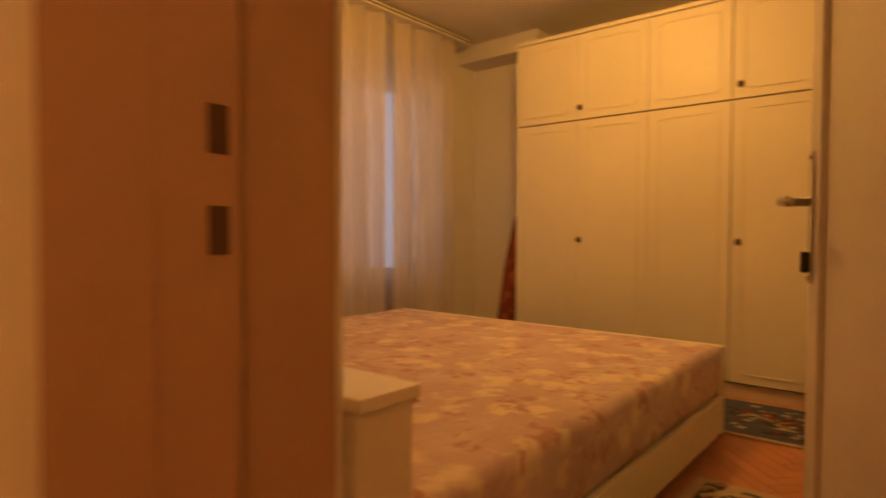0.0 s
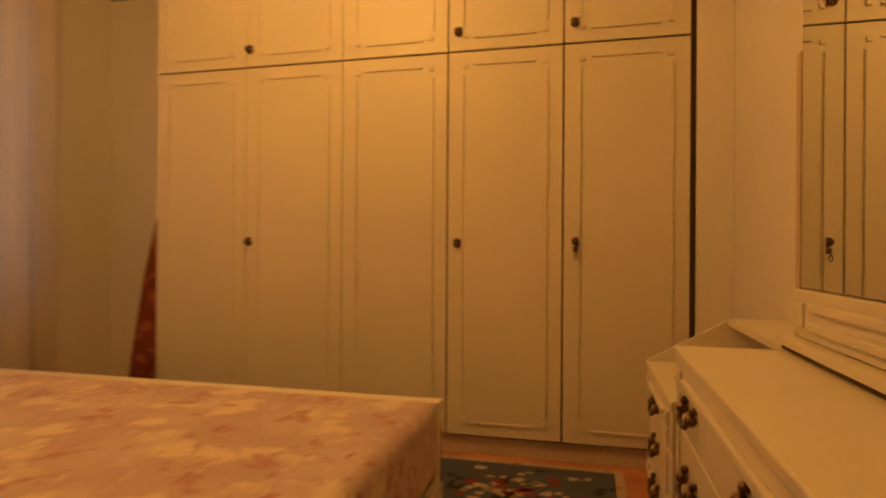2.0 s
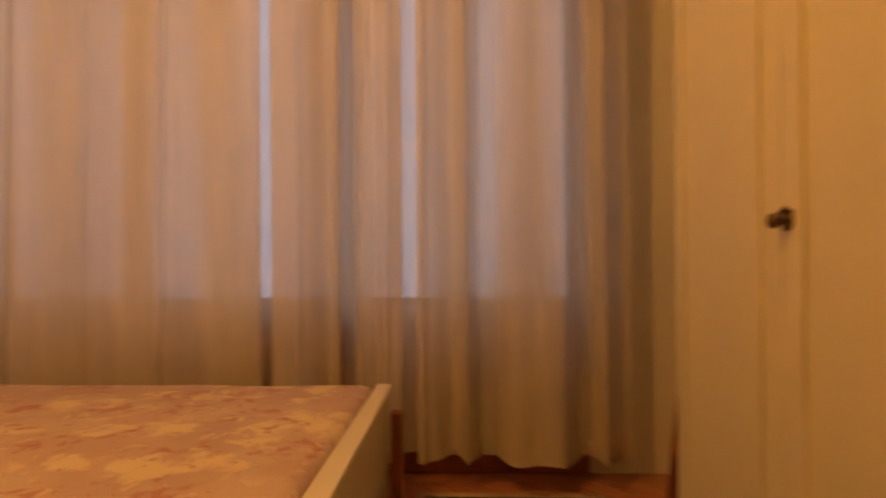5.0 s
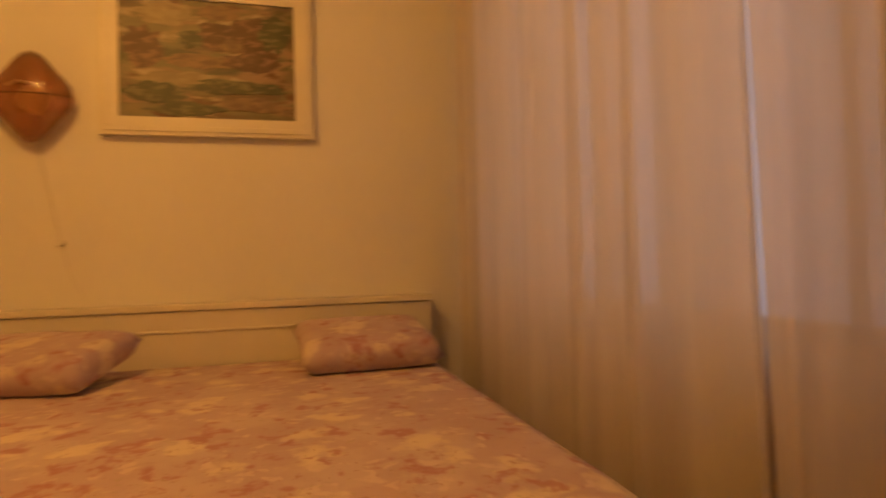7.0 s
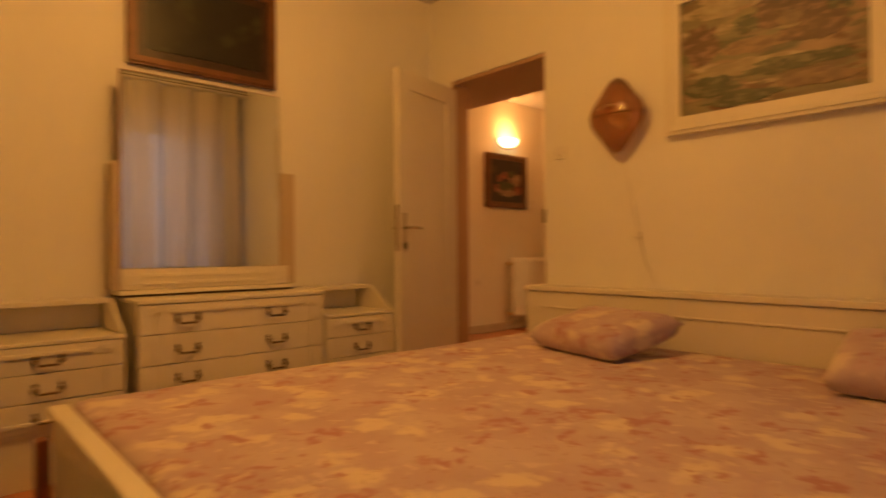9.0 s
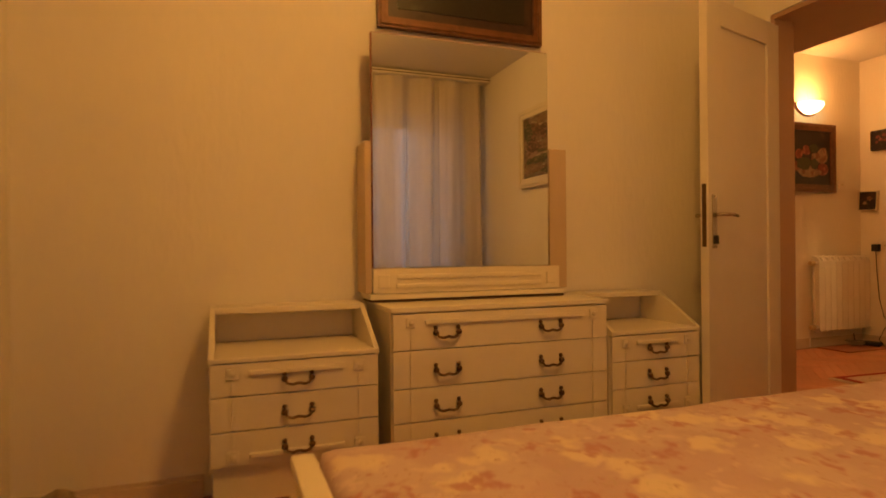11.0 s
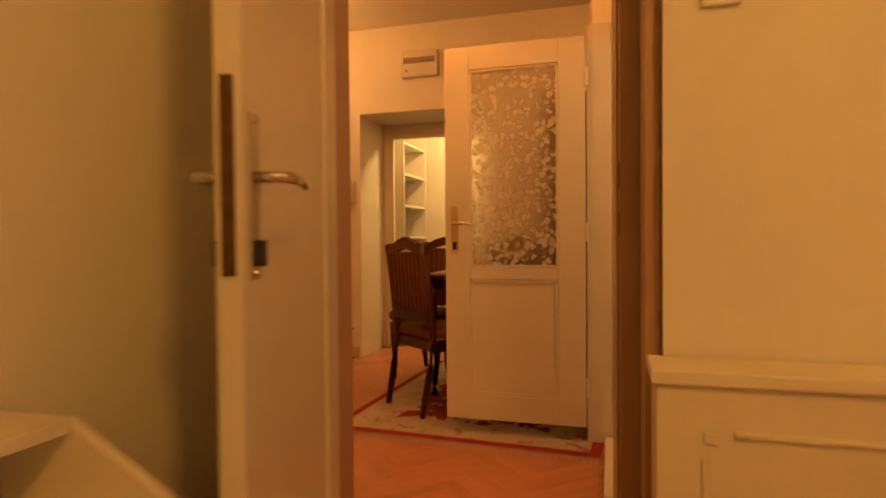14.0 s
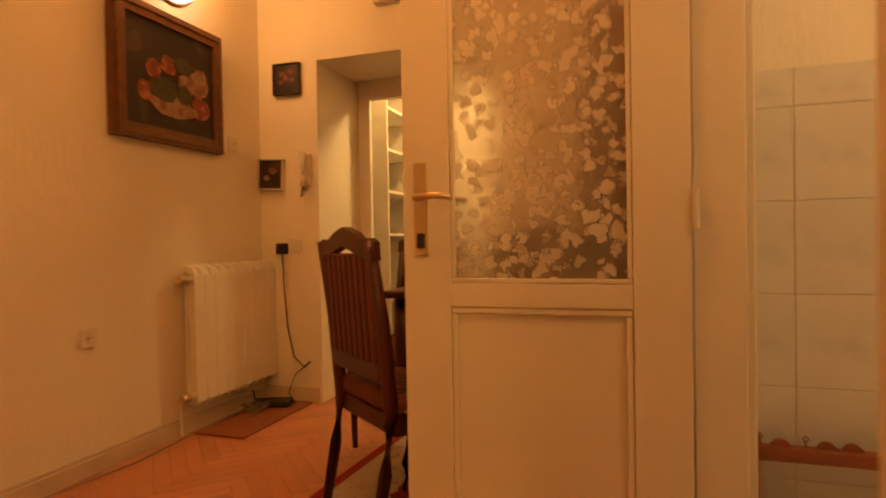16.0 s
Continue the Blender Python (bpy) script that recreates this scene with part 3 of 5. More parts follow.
def pillow(cx, cy, rz, label):
    bm = B()
    nx, ny, w, d, h = 24, 18, 0.58, 0.44, 0.14
    grid = []
    for side in (1, -1):
        rows = []
        for j in range(ny + 1):
            row = []
            for i in range(nx + 1):
                u, v = i / nx * 2 - 1, j / ny * 2 - 1
                t = max(0.0, (1 - abs(u) ** 7) * (1 - abs(v) ** 6)) ** 0.42
                px, py = u * w / 2 * (1 - 0.06 * (1 - abs(v)) ** 2 * 0 - 0.05 * (1 - v * v) * abs(u) ** 6), v * d / 2 * (1 - 0.05 * (1 - u * u) * abs(v) ** 6)
                row.append(bm.verts.new((px, py, 0.085 + side * t * h / 2 + 0.006 * noise.noise((u * 3, v * 3, side * 2.0)) * t)))
            rows.append(row)
        for j in range(ny):
            for i in range(nx):
                f = (rows[j][i], rows[j][i + 1], rows[j + 1][i + 1], rows[j + 1][i])
                bm.faces.new(f if side > 0 else f[::-1])
        grid.append(rows)
    bmesh.ops.remove_doubles(bm, verts=bm.verts, dist=0.0008)
    me = finish("pillow", bm, mattress_cloth, True)
    ob = new("pillow", me)
    ob.matrix_basis = pose(cx, cy, 0.518, -12, 0, rz)
    return tagged(ob, label, "pillow", "pillows on the bed")


pillow(-1.80, 0.47, -14, "floral pink pillow on the mattress by the headboard")
pillow(-3.03, 0.46, 4, "floral pink pillow on the mattress near the curtain")

# ---------------------------------------------------------------- dresser units (fronts face -x)
XF = -0.42


def drawer_unit(name, label, y0, y1, ztop, rows, handles, depth_back=-0.015, skirt_z=0.0):
    """A carcass with drawers; rows are the drawer joints from the top down."""
    cy = (y0 + y1) / 2
    ob = thing(name, label, "drawers", (-0.22, cy, 0))

    def dp(n, bm, mat, parent=ob, lab="", smooth=False):
        bmesh.ops.translate(bm, verts=bm.verts, vec=(0.22, -cy, 0))
        return part(n, bm, mat, parent, lab, smooth)
    dp("carcass", box(B(), XF + 0.02, y0, rows[-1] - 0.02, depth_back, y1, ztop - 0.022, 0.002), cream)
    dp("plinth", box(B(), XF + 0.03, y0 + 0.01, skirt_z, depth_back, y1 - 0.01, rows[-1] - 0.022, 0.003), cream)
    fronts = []
    for a, b in zip(rows, rows[1:]):
        fronts.append(dp("drawer", box(B(), XF, y0 + 0.004, b + 0.002, XF + 0.018, y1 - 0.004, a - 0.002, 0.002), cream))
    # beading across the whole front, block by block
    zt, zb = rows[0] - 0.035, rows[-1] + 0.035
    bm = B()
    for z, f in ((zt, fronts[0]), (zb, fronts[-1])):
        bm = B()
        box(bm, XF - 0.012, y0 + 0.13, z - 0.009, XF, y1 - 0.13, z + 0.009, 0.004)
        for y in (y0 + 0.075, y1 - 0.075):
            box(bm, XF - 0.008, y - 0.02, z - 0.02, XF, y + 0.02, z + 0.02, 0.005)
            bmesh.ops.create_uvsphere(bm, u_segments=8, v_segments=5, radius=0.011, matrix=Matrix.Translation((XF - 0.008, y, z)) @ Matrix.Diagonal((0.5, 1, 1, 1)))
        dp("moulding", bm, cream, f)
    for k, f in enumerate(fronts):
        a, b = rows[k] - (0.065 if k == 0 else 0.006), rows[k + 1] + (0.065 if k == len(fronts) - 1 else 0.006)
        for y in (y0 + 0.075, y1 - 0.075):
            dp("beading", box(B(), XF - 0.006, y - 0.005, b, XF, y + 0.005, a, 0.002), cream, f)
        for y in handles:
            h = bail_handle(f, XF, y, (rows[k] + rows[k + 1]) / 2 - 0.018)
            h.data.transform(Matrix.Translation((0.22, -cy, 0)))
    return ob, dp


dresser, dpt = drawer_unit("dresser", "cream chest of drawers with bronze drop handles under a mirror", 1.185, 2.15, 0.765, [0.742, 0.60, 0.455, 0.325, 0.195], (1.47, 1.93))
dpt("top", box(B(), XF - 0.006, 1.178, 0.745, -0.015, 2.157, 0.766, 0.004), cream)


def bedside_unit(label, y0, y1):
    ob, dp = drawer_unit("bedside_cabinet", label, y0, y1, 0.62, [0.60, 0.485, 0.365, 0.245], ((y0 + y1) / 2,))
    dp("top", box(B(), XF - 0.004, y0 + 0.018, 0.602, -0.015, y1 - 0.018, 0.618, 0.003), cream)
    side = [(XF - 0.004, 0.60), (XF - 0.004, 0.618), (-0.165, 0.765), (-0.015, 0.765), (-0.015, 0.60)]
    for a in (y0, y1 - 0.018):
        dp("side_panel", prism(B(), side, "y", a, a + 0.018), cream, ob, "sloping side panel")
    dp("shelf", box(B(), -0.175, y0 + 0.019, 0.745, -0.015, y1 - 0.019, 0.768, 0.003), cream)
    dp("back_panel", box(B(), -0.03, y0 + 0.019, 0.62, -0.016, y1 - 0.019, 0.744), cream)
    return tagged(ob, "", "", "pair of bedside cabinets")


bedside_unit("cream bedside drawer unit with open shelf, beside the wardrobe", 2.20, 2.79)
bedside_unit("cream bedside drawer unit with open shelf, beside the door", 0.675, 1.165)

# mirror that stands on the dresser
mirror = thing("dressing_mirror", "tall cream framed dressing mirror standing on the dresser", "mirror", (-0.13, 1.715, 0.768))


def mp_(name, bm, mat, parent=mirror, label="", smooth=False):
    bmesh.ops.translate(bm, verts=bm.verts, vec=(0.13, -1.715, -0.768))
    return part(name, bm, mat, parent, label, smooth)


mp_("base", box(B(), -0.20, 1.25, 0.778, -0.02, 2.18, 0.80, 0.004), cream)
# shade of the gap under the mirror base, as a dark strip
mp_("gap_shade_strip", box(B(), -0.192, 1.26, 0.768, -0.03, 2.17, 0.777), gap_dark, mirror, "dark strip standing for the shaded gap under the base")
rail = mp_("lower_rail", box(B(), -0.172, 1.27, 0.802, -0.14, 2.16, 0.905, 0.003), cream)
bm = B()
for z in (0.832, 0.872):
    box(bm, -0.182, 1.37, z - 0.009, -0.172, 2.06, z + 0.009, 0.004)
for y in (1.315, 2.115):
    box(bm, -0.180, y - 0.025, 0.825, -0.172, y + 0.025, 0.88, 0.004)
mp_("rail_moulding", bm, cream, rail)
mp_("post", box(B(), -0.160, 1.222, 0.802, -0.006, 1.312, 1.45, 0.004), tan_veneer, mirror, "tan veneered side board")
mp_("post", box(B(), -0.160, 2.162, 0.802, -0.006, 2.19, 1.44, 0.004), tan_veneer, mirror, "tan veneered side board")
mp_("backing", box(B(), -0.150, 1.316, 0.907, -0.128, 2.158, 1.90, 0.002), wood_red, mirror, "brown wooden backing board")
mp_("mirror_plate", box(B(), -0.158, 1.318, 0.908, -0.151, 2.155, 1.895, 0.0015), mirror_glass, mirror, "clear mirror plate")


# ---------------------------------------------------------------- pictures
def picture(name, label, place, rz, w, h, rim, depth, rim_mat, art, inner=None, inner_w=0.0, tilt=0.0):
    """Stands in the xz plane facing -y before turning; origin at the bottom middle of the back."""
    ob = new(name)
    ob.matrix_basis = pose(*place, tilt, 0, rz)
    tagged(ob, label, "picture")
    bm = B()
    prism(bm, [(-w / 2, 0), (w / 2, 0), (w / 2 - rim, rim), (-w / 2 + rim, rim)], "y", -depth, 0)
    prism(bm, [(-w / 2, h), (w / 2, h), (w / 2 - rim, h - rim), (-w / 2 + rim, h - rim)], "y", -depth, 0)
    prism(bm, [(-w / 2, 0), (-w / 2, h), (-w / 2 + rim, h - rim), (-w / 2 + rim, rim)], "y", -depth, 0)
    prism(bm, [(w / 2, 0), (w / 2, h), (w / 2 - rim, h - rim), (w / 2 - rim, rim)], "y", -depth, 0)
    fr = part("frame", bm, rim_mat, ob)
    bm = B()
    r = rim * 0.5
    for x0, x1, z0, z1 in ((-w / 2 + r * 0.4, w / 2 - r * 0.4, r * 0.4, r), (-w / 2 + r * 0.4, w / 2 - r * 0.4, h - r, h - r * 0.4)):
        box(bm, x0, -depth - 0.008, z0, x1, -depth + 0.001, z1, 0.003)
    for x0, x1 in ((-w / 2 + r * 0.4, -w / 2 + r), (w / 2 - r, w / 2 - r * 0.4)):
        box(bm, x0, -depth - 0.008, r, x1, -depth + 0.001, h - r, 0.003)
    part("frame_bead", bm, rim_mat, fr)
    if inner:
        part("mount", box(B(), -w / 2 + rim, -depth * 0.6, rim, w / 2 - rim, -0.002, h - rim), inner, ob)
    part("canvas", box(B(), -w / 2 + rim + inner_w, -depth * 0.6 - 0.004, rim + inner_w, w / 2 - rim - inner_w, -depth * 0.3, h - rim - inner_w), art, ob)
    return ob


picture("landscape_picture", "river landscape painting in a wide cream frame", (-2.37, 0.004, 1.565), 180, 0.96, 0.74, 0.085, 0.045, cream, landscape)
picture("dark_picture", "dark painting in a gilt brown frame above the mirror", (-0.004, 1.685, 1.975), -90, 0.82, 0.56, 0.045, 0.035, frame_brown, night_painting, frame_dark, 0.045, 0.0)
still = picture("still_life_picture", "flower still life painting in a carved brown frame", (1.546, -2.555, 1.515), -90, 0.74, 0.66, 0.07, 0.045, frame_brown, still_ground)
# painted roses, cloth and leaves, in thin paint on the canvas
for i, (x, z, rx_, rz_, mt) in enumerate(((-0.12, 0.36, 0.05, 0.045, paint_rose), (-0.02, 0.40, 0.055, 0.05, paint_rose), (0.10, 0.33, 0.06, 0.05, paint_cream), (0.19, 0.35, 0.07, 0.08, paint_cream),
                                         (0.20, 0.22, 0.07, 0.06, paint_rose), (-0.16, 0.24, 0.07, 0.05, paint_rose), (0.0, 0.20, 0.15, 0.06, paint_cream), (-0.06, 0.27, 0.10, 0.06, paint_leaf), (0.07, 0.42, 0.06, 0.04, paint_leaf), (0.08, 0.27, 0.05, 0.05, paint_leaf))):
    bm = B()
    ring = []
    for k in range(18):
        a = k * math.tau / 18
        q = 1 + 0.28 * noise.noise((math.cos(a) * 1.7 + i * 5, math.sin(a) * 1.7, 0.3))
        ring.append((x + math.cos(a) * rx_ * q, z + math.sin(a) * rz_ * q))
    prism(bm, ring, "y", -0.0335 - i * 0.0004, -0.0305)
    part("painted_patch", bm, mt, still)
def small_picture(label, cx, cz, turn, rim_mat, blossoms):
    """Little dark flower piece; blossoms are (x, z, size, material)."""
    p = picture("small_picture", label, (cx, -3.336, cz), 180, 0.185, 0.195, 0.009, 0.03, rim_mat, still_ground)
    p.matrix_basis = pose(cx, -3.336, cz, 0, turn, 180)
    tagged(p, "", "", "small hall pictures")
    for q, (x, z, size, mt) in enumerate(blossoms):
        for k in range(5):
            a = k * math.tau / 5 + q
            ring = [(x + math.cos(a) * size + math.cos(t * math.tau / 8) * size * (0.75 + 0.25 * math.cos(2 * a)), z + math.sin(a) * size + math.sin(t * math.tau / 8) * size * 0.7) for t in range(8)]
            part("painted_petal", prism(B(), ring, "y", -0.0232 - 0.0003 * k, -0.0218), mt, p)
    part("painted_stem", tube(B(), [(0.01, -0.0225, 0.02), (0.0, -0.0225, 0.06), (-0.012, -0.0225, 0.10)], 0.002, 5), paint_leaf, p)


small_picture("small dark picture of red flowers in a dark frame", 1.33, 1.93, 0, frame_dark,
              [(-0.03, 0.13, 0.011, paint_rose), (0.03, 0.14, 0.011, paint_rose), (0.0, 0.10, 0.012, paint_rose), (-0.04, 0.08, 0.009, paint_rose), (0.04, 0.09, 0.010, paint_rose)])
small_picture("small dark lily picture hung slightly askew", 1.465, 1.34, 3, linen,
              [(0.015, 0.12, 0.015, paint_cream), (-0.03, 0.075, 0.012, paint_cream)])

# ground, trees and water of the river landscape, in thin paint
land = bpy.data.objects["landscape_picture"]
for i, (x, z, rx_, rz_, mt) in enumerate(((-0.20, 0.585, 0.13, 0.055, paint_sky), (0.05, 0.60, 0.10, 0.04, paint_ochre), (0.14, 0.49, 0.22, 0.08, paint_umber), (-0.29, 0.43, 0.09, 0.10, paint_umber), (0.30, 0.52, 0.08, 0.09, paint_moss),
                                         (-0.05, 0.36, 0.16, 0.035, paint_ochre), (0.20, 0.37, 0.14, 0.05, paint_umber), (-0.12, 0.27, 0.22, 0.035, paint_sky), (-0.24, 0.20, 0.14, 0.05, paint_moss), (0.12, 0.24, 0.24, 0.035, paint_moss),
                                         (0.20, 0.155, 0.17, 0.035, paint_ochre), (-0.10, 0.13, 0.18, 0.03, paint_moss), (0.10, 0.44, 0.05, 0.03, paint_ochre), (-0.08, 0.47, 0.05, 0.045, paint_moss))):
    ring = []
    for k in range(30):
        a = k * math.tau / 30
        q = 1 + 0.4 * noise.noise((math.cos(a) * 2.6 + i * 5, math.sin(a) * 2.6, 0.7)) + 0.2 * noise.noise((math.cos(a) * 7 + i * 5, math.sin(a) * 7, 0.7))
        ring.append((max(-0.393, min(0.393, x + math.cos(a) * rx_ * q)), max(0.087, min(0.652, z + math.sin(a) * rz_ * q))))
    part("painted_patch", prism(B(), ring, "y", -0.0318 - i * 0.0003, -0.0305), mt, land)

# ---------------------------------------------------------------- wall lamp with cord, switch
sconce = thing("wall_lamp", "unlit wall lamp with amber pressed glass shade", "lamp", (-1.63, 0.0, 1.715))
bm = B()
prof = [(0.05, 0.0), (0.10, 0.01), (0.135, 0.03), (0.155, 0.06), (0.13, 0.095), (0.08, 0.12), (0.03, 0.132), (0.0, 0.134)]
rings = []
for r, y in prof:
    rings.append([bm.verts.new((math.cos(k * math.tau / 28) * max(r, 0.001) * (1 + 0.09 * math.cos(4 * k * math.tau / 28)), y + 0.015, math.sin(k * math.tau / 28) * max(r, 0.001) * 1.22 * (1 + 0.09 * math.cos(4 * k * math.tau / 28)))) for k in range(28)])
for u, v in zip(rings, rings[1:]):
    for k in range(28):
        bm.faces.new((u[k], u[(k + 1) % 28], v[(k + 1) % 28], v[k]))
part("shade", bm, amber_glass, sconce, "amber brown pressed glass shade", True)
part("wall_plate", rod(B(), (0, 0.001, 0), (0, 0.02, 0), 0.06, 0.05, 24), brass, sconce, "brass wall plate")
part("band", tube(B(), [(0.158 * math.cos(k / 12 * math.pi), 0.075 + 0.07 * math.sin(k / 12 * math.pi), 0.0) for k in range(13)], 0.0035, 6), bronze, sconce, "dark metal band")
part("cap", rod(B(), (0, 0.06, 0.165), (0, 0.06, 0.2), 0.035, 0.02, 16), bronze, sconce)
part("bracket", tube(B(), [(-0.03, 0.15, 0.04), (0.02, 0.158, 0.045), (0.06, 0.14, 0.03)], 0.005), brass, sconce)
cord = [(0.0, 0.012, -0.12), (-0.02, 0.012, -0.3), (-0.06, 0.010, -0.48), (-0.09, 0.010, -0.64), (-0.13, 0.008, -0.8), (-0.2, 0.008, -0.93)]
part("cord", tube(B(), cord, 0.003, 6), white_plastic, sconce, "pale hanging cord")
part("cord_switch", box(B(), -0.105, 0.002, -0.66, -0.075, 0.022, -0.635, 0.004), white_plastic, sconce)


def wall_plate(name, label, place, rz, kind_):
    ob = thing(name, label, "switch" if kind_ == "switch" else "socket", place, rz)
    part("plate", box(B(), -0.04, -0.012, -0.04, 0.04, 0, 0.04, 0.004), white_plastic, ob)
    if kind_ == "switch":
        part("rocker", box(B(), -0.016, -0.020, -0.014, 0.016, -0.0122, 0.014, 0.003), white_plastic, ob)
        for x in (-0.026, 0.026):
            part("screw", rod(B(), (x, -0.0122, 0), (x, -0.0145, 0), 0.003, None, 8), nickel, ob)
    else:
        part("socket_well", rod(B(), (0, -0.0122, 0), (0, -0.016, 0), 0.021, 0.019, 18), cream, ob)
        for x in (-0.009, 0.009):
            part("socket_hole", rod(B(), (x, -0.0162, 0), (x, -0.018, 0), 0.003, None, 8), black, ob)
    return ob


wall_plate("light_switch", "white square light switch beside the bedroom door", (-1.205, 0.0, 1.575), 180, "switch")
wall_plate("wall_socket", "white wall socket low on the hall wall", (1.55, -2.06, 0.60), -90, "socket")
wall_plate("wall_socket", "small white wall socket under the picture", (1.55, -3.06, 1.60), -90, "socket")
double = wall_plate("wall_socket", "white double socket with a plug in it", (1.30, -3.34, 0.985), 180, "socket")
plug = thing("power_adapter", "black power adapter plugged into the wall socket", "adapter", (1.385, -3.34, 0.965))
part("body", box(B(), -0.03, 0.0, -0.035, 0.03, 0.055, 0.035, 0.008), black, plug)
part("cable", tube(B(), [(0, 0.03, -0.03), (-0.01, 0.03, -0.25), (-0.03, 0.03, -0.5), (-0.08, 0.04, -0.68), (-0.16, 0.05, -0.74), (-0.2, 0.05, -0.70), (-0.1, 0.06, -0.78), (-0.05, 0.07, -0.9), (-0.12, 0.10, -0.955)], 0.004, 6), black, plug, "thin black cable")

# ---------------------------------------------------------------- bedroom door
ang = math.degrees(math.atan2(0.653, -0.172))
leaf = thing("bedroom_door", "cream painted panelled door standing wide open", "door", (-0.272, 0.012, 0.012), ang)
LW, LH = 0.676, 2.13


def door_leaf(ob, w, h, mat, side=1):
    """A framed leaf from the hinge along +x, thickness along y around 0."""
    t = 0.02
    part("stile", box(B(), 0, -t, 0, 0.12, t, h, 0.003), mat, ob)
    part("stile", box(B(), w - 0.12, -t, 0, w, t, h, 0.003), mat, ob)
    part("rail", box(B(), 0.1202, -t, 0, w - 0.1202, t, 0.18, 0.002), mat, ob)
    part("rail", box(B(), 0.1202, -t, h - 0.12, w - 0.1202, t, h, 0.002), mat, ob)
    part("panel", box(B(), 0.115, -0.009, 0.17, w - 0.115, 0.009, h - 0.11, 0.002), mat, ob)


door_leaf(leaf, LW, LH, door_paint)


def lever(ob, x, z, s, mat, reach=-0.115):
    """Handle plate with lever on the face on side s."""
    y = 0.0205 * s
    pl = part("handle_plate", box(B(), x - 0.019, y, z - 0.155, x + 0.019, y + 0.005 * s, z + 0.095, 0.0022), mat, ob, "metal handle plate")
    part("lever", tube(B(), [(x, y, z), (x, y + 0.045 * s, z), (x + 0.012 * (1 if reach > 0 else -1), y + 0.052 * s, z), (x + reach * 0.6, y + 0.052 * s, z + 0.002), (x + reach, y + 0.050 * s, z - 0.004)], [0.009, 0.009, 0.0095, 0.009, 0.008], 10), mat, pl, "metal lever", True)
    part("keyhole", box(B(), x - 0.011, y + 0.0052 * s, z - 0.135, x + 0.011, y + (0.018 if mat is nickel else 0.0075) * s, z - 0.095, 0.003), black, pl, "dark lock cylinder")
    for dz in (-0.145, 0.085):
        part("screw", rod(B(), (x, y + 0.0052 * s, z + dz), (x, y + 0.008 * s, z + dz), 0.004, None, 8), mat, pl)


lever(leaf, LW - 0.045, 1.122, 1, nickel)
lever(leaf, LW - 0.045, 1.122, -1, nickel)
part("lock_plate", box(B(), LW + 0.0005, -0.010, 0.975, LW + 0.003, 0.010, 1.265), bronze, leaf, "dark steel lock edge plate")
for z in (0.25, 1.85):
    part("hinge", rod(B(), (-0.006, -0.026, z - 0.05), (-0.006, -0.026, z + 0.05), 0.008), brass, leaf)

door_1 = thing("door_1", "painted timber frame of the bedroom doorway with strike plates", "door frame", (-0.7, -0.06, 0), 0, "", "structure")


def fp(name, bm, mat, parent=door_1, label=""):
    bmesh.ops.translate(bm, verts=bm.verts, vec=(0.7, 0.06, 0))
    return part(name, bm, mat, parent, label)


fp("jamb", box(B(), -1.085, -0.253, 0, -1.05, -0.046, 2.19, 0.003), jamb_brown)
fp("stop", box(B(), -1.085, -0.37, 0, -0.998, -0.255, 2.19, 0.003), jamb_brown)
fp("lining", box(B(), -0.9985, -0.49, 0, -0.990, -0.372, 2.20, 0.003), jamb_brown, door_1, "brown reveal lining")
fp("jamb", box(B(), -0.262, -0.14, 0, -0.238, -0.002, 2.19, 0.002), jamb_brown)
fp("head", box(B(), -1.085, -0.10, 2.192, -0.238, -0.002, 2.216, 0.002), jamb_brown)
for z in (1.075, 1.207):
    fp("strike_hole", box(B(), -0.9985, -0.300, z - 0.032, -0.9962, -0.272, z + 0.032), gap_dark, door_1, "dark strike plate hole")

# ---------------------------------------------------------------- hall: glazed door and bathroom frame
gdoor = thing("glazed_door", "white panelled door with patterned glass, standing open", "door", (-0.855, -1.62, 0.085))
GW, GH = 0.725, 1.955
part("stile", box(B(), 0, -0.02, 0, 0.132, 0.02, GH, 0.003), door_paint, gdoor)
part("stile", box(B(), GW - 0.132, -0.02, 0, GW, 0.02, GH, 0.003), door_paint, gdoor)
part("rail", box(B(), 0.1322, -0.02, 0, GW - 0.1322, 0.02, 0.13, 0.002), door_paint, gdoor)
part("rail", box(B(), 0.1322, -0.02, 0.74, GW - 0.1322, 0.02, 0.80, 0.002), door_paint, gdoor)
part("rail", box(B(), 0.1322, -0.02, GH - 0.12, GW - 0.1322, 0.02, GH, 0.002), door_paint, gdoor)
part("panel", box(B(), 0.125, -0.008, 0.12, GW - 0.125, 0.008, 0.75, 0.002), door_paint, gdoor)
pan = B()
for x0, x1, z0, z1 in ((0.133, GW - 0.133, 0.131, 0.147), (0.133, GW - 0.133, 0.722, 0.739)):
    box(pan, x0, 0.0082, z0, x1, 0.017, z1, 0.004)
for x0, x1 in ((0.133, 0.149), (GW - 0.149, GW - 0.133)):
    box(pan, x0, 0.0082, 0.148, x1, 0.017, 0.721, 0.004)
part("panel_bead", pan, door_paint, gdoor)
gb = B()
for x0, x1, z0, z1 in ((0.133, GW - 0.133, 0.802, 0.814), (0.133, GW - 0.133, GH - 0.134, GH - 0.1225)):
    box(gb, x0, 0.006, z0, x1, 0.017, z1, 0.003)
for x0, x1 in ((0.133, 0.145), (GW - 0.145, GW - 0.133)):
    box(gb, x0, 0.006, 0.815, x1, 0.017, GH - 0.135, 0.003)
part("glazing_bead", gb, door_paint, gdoor)
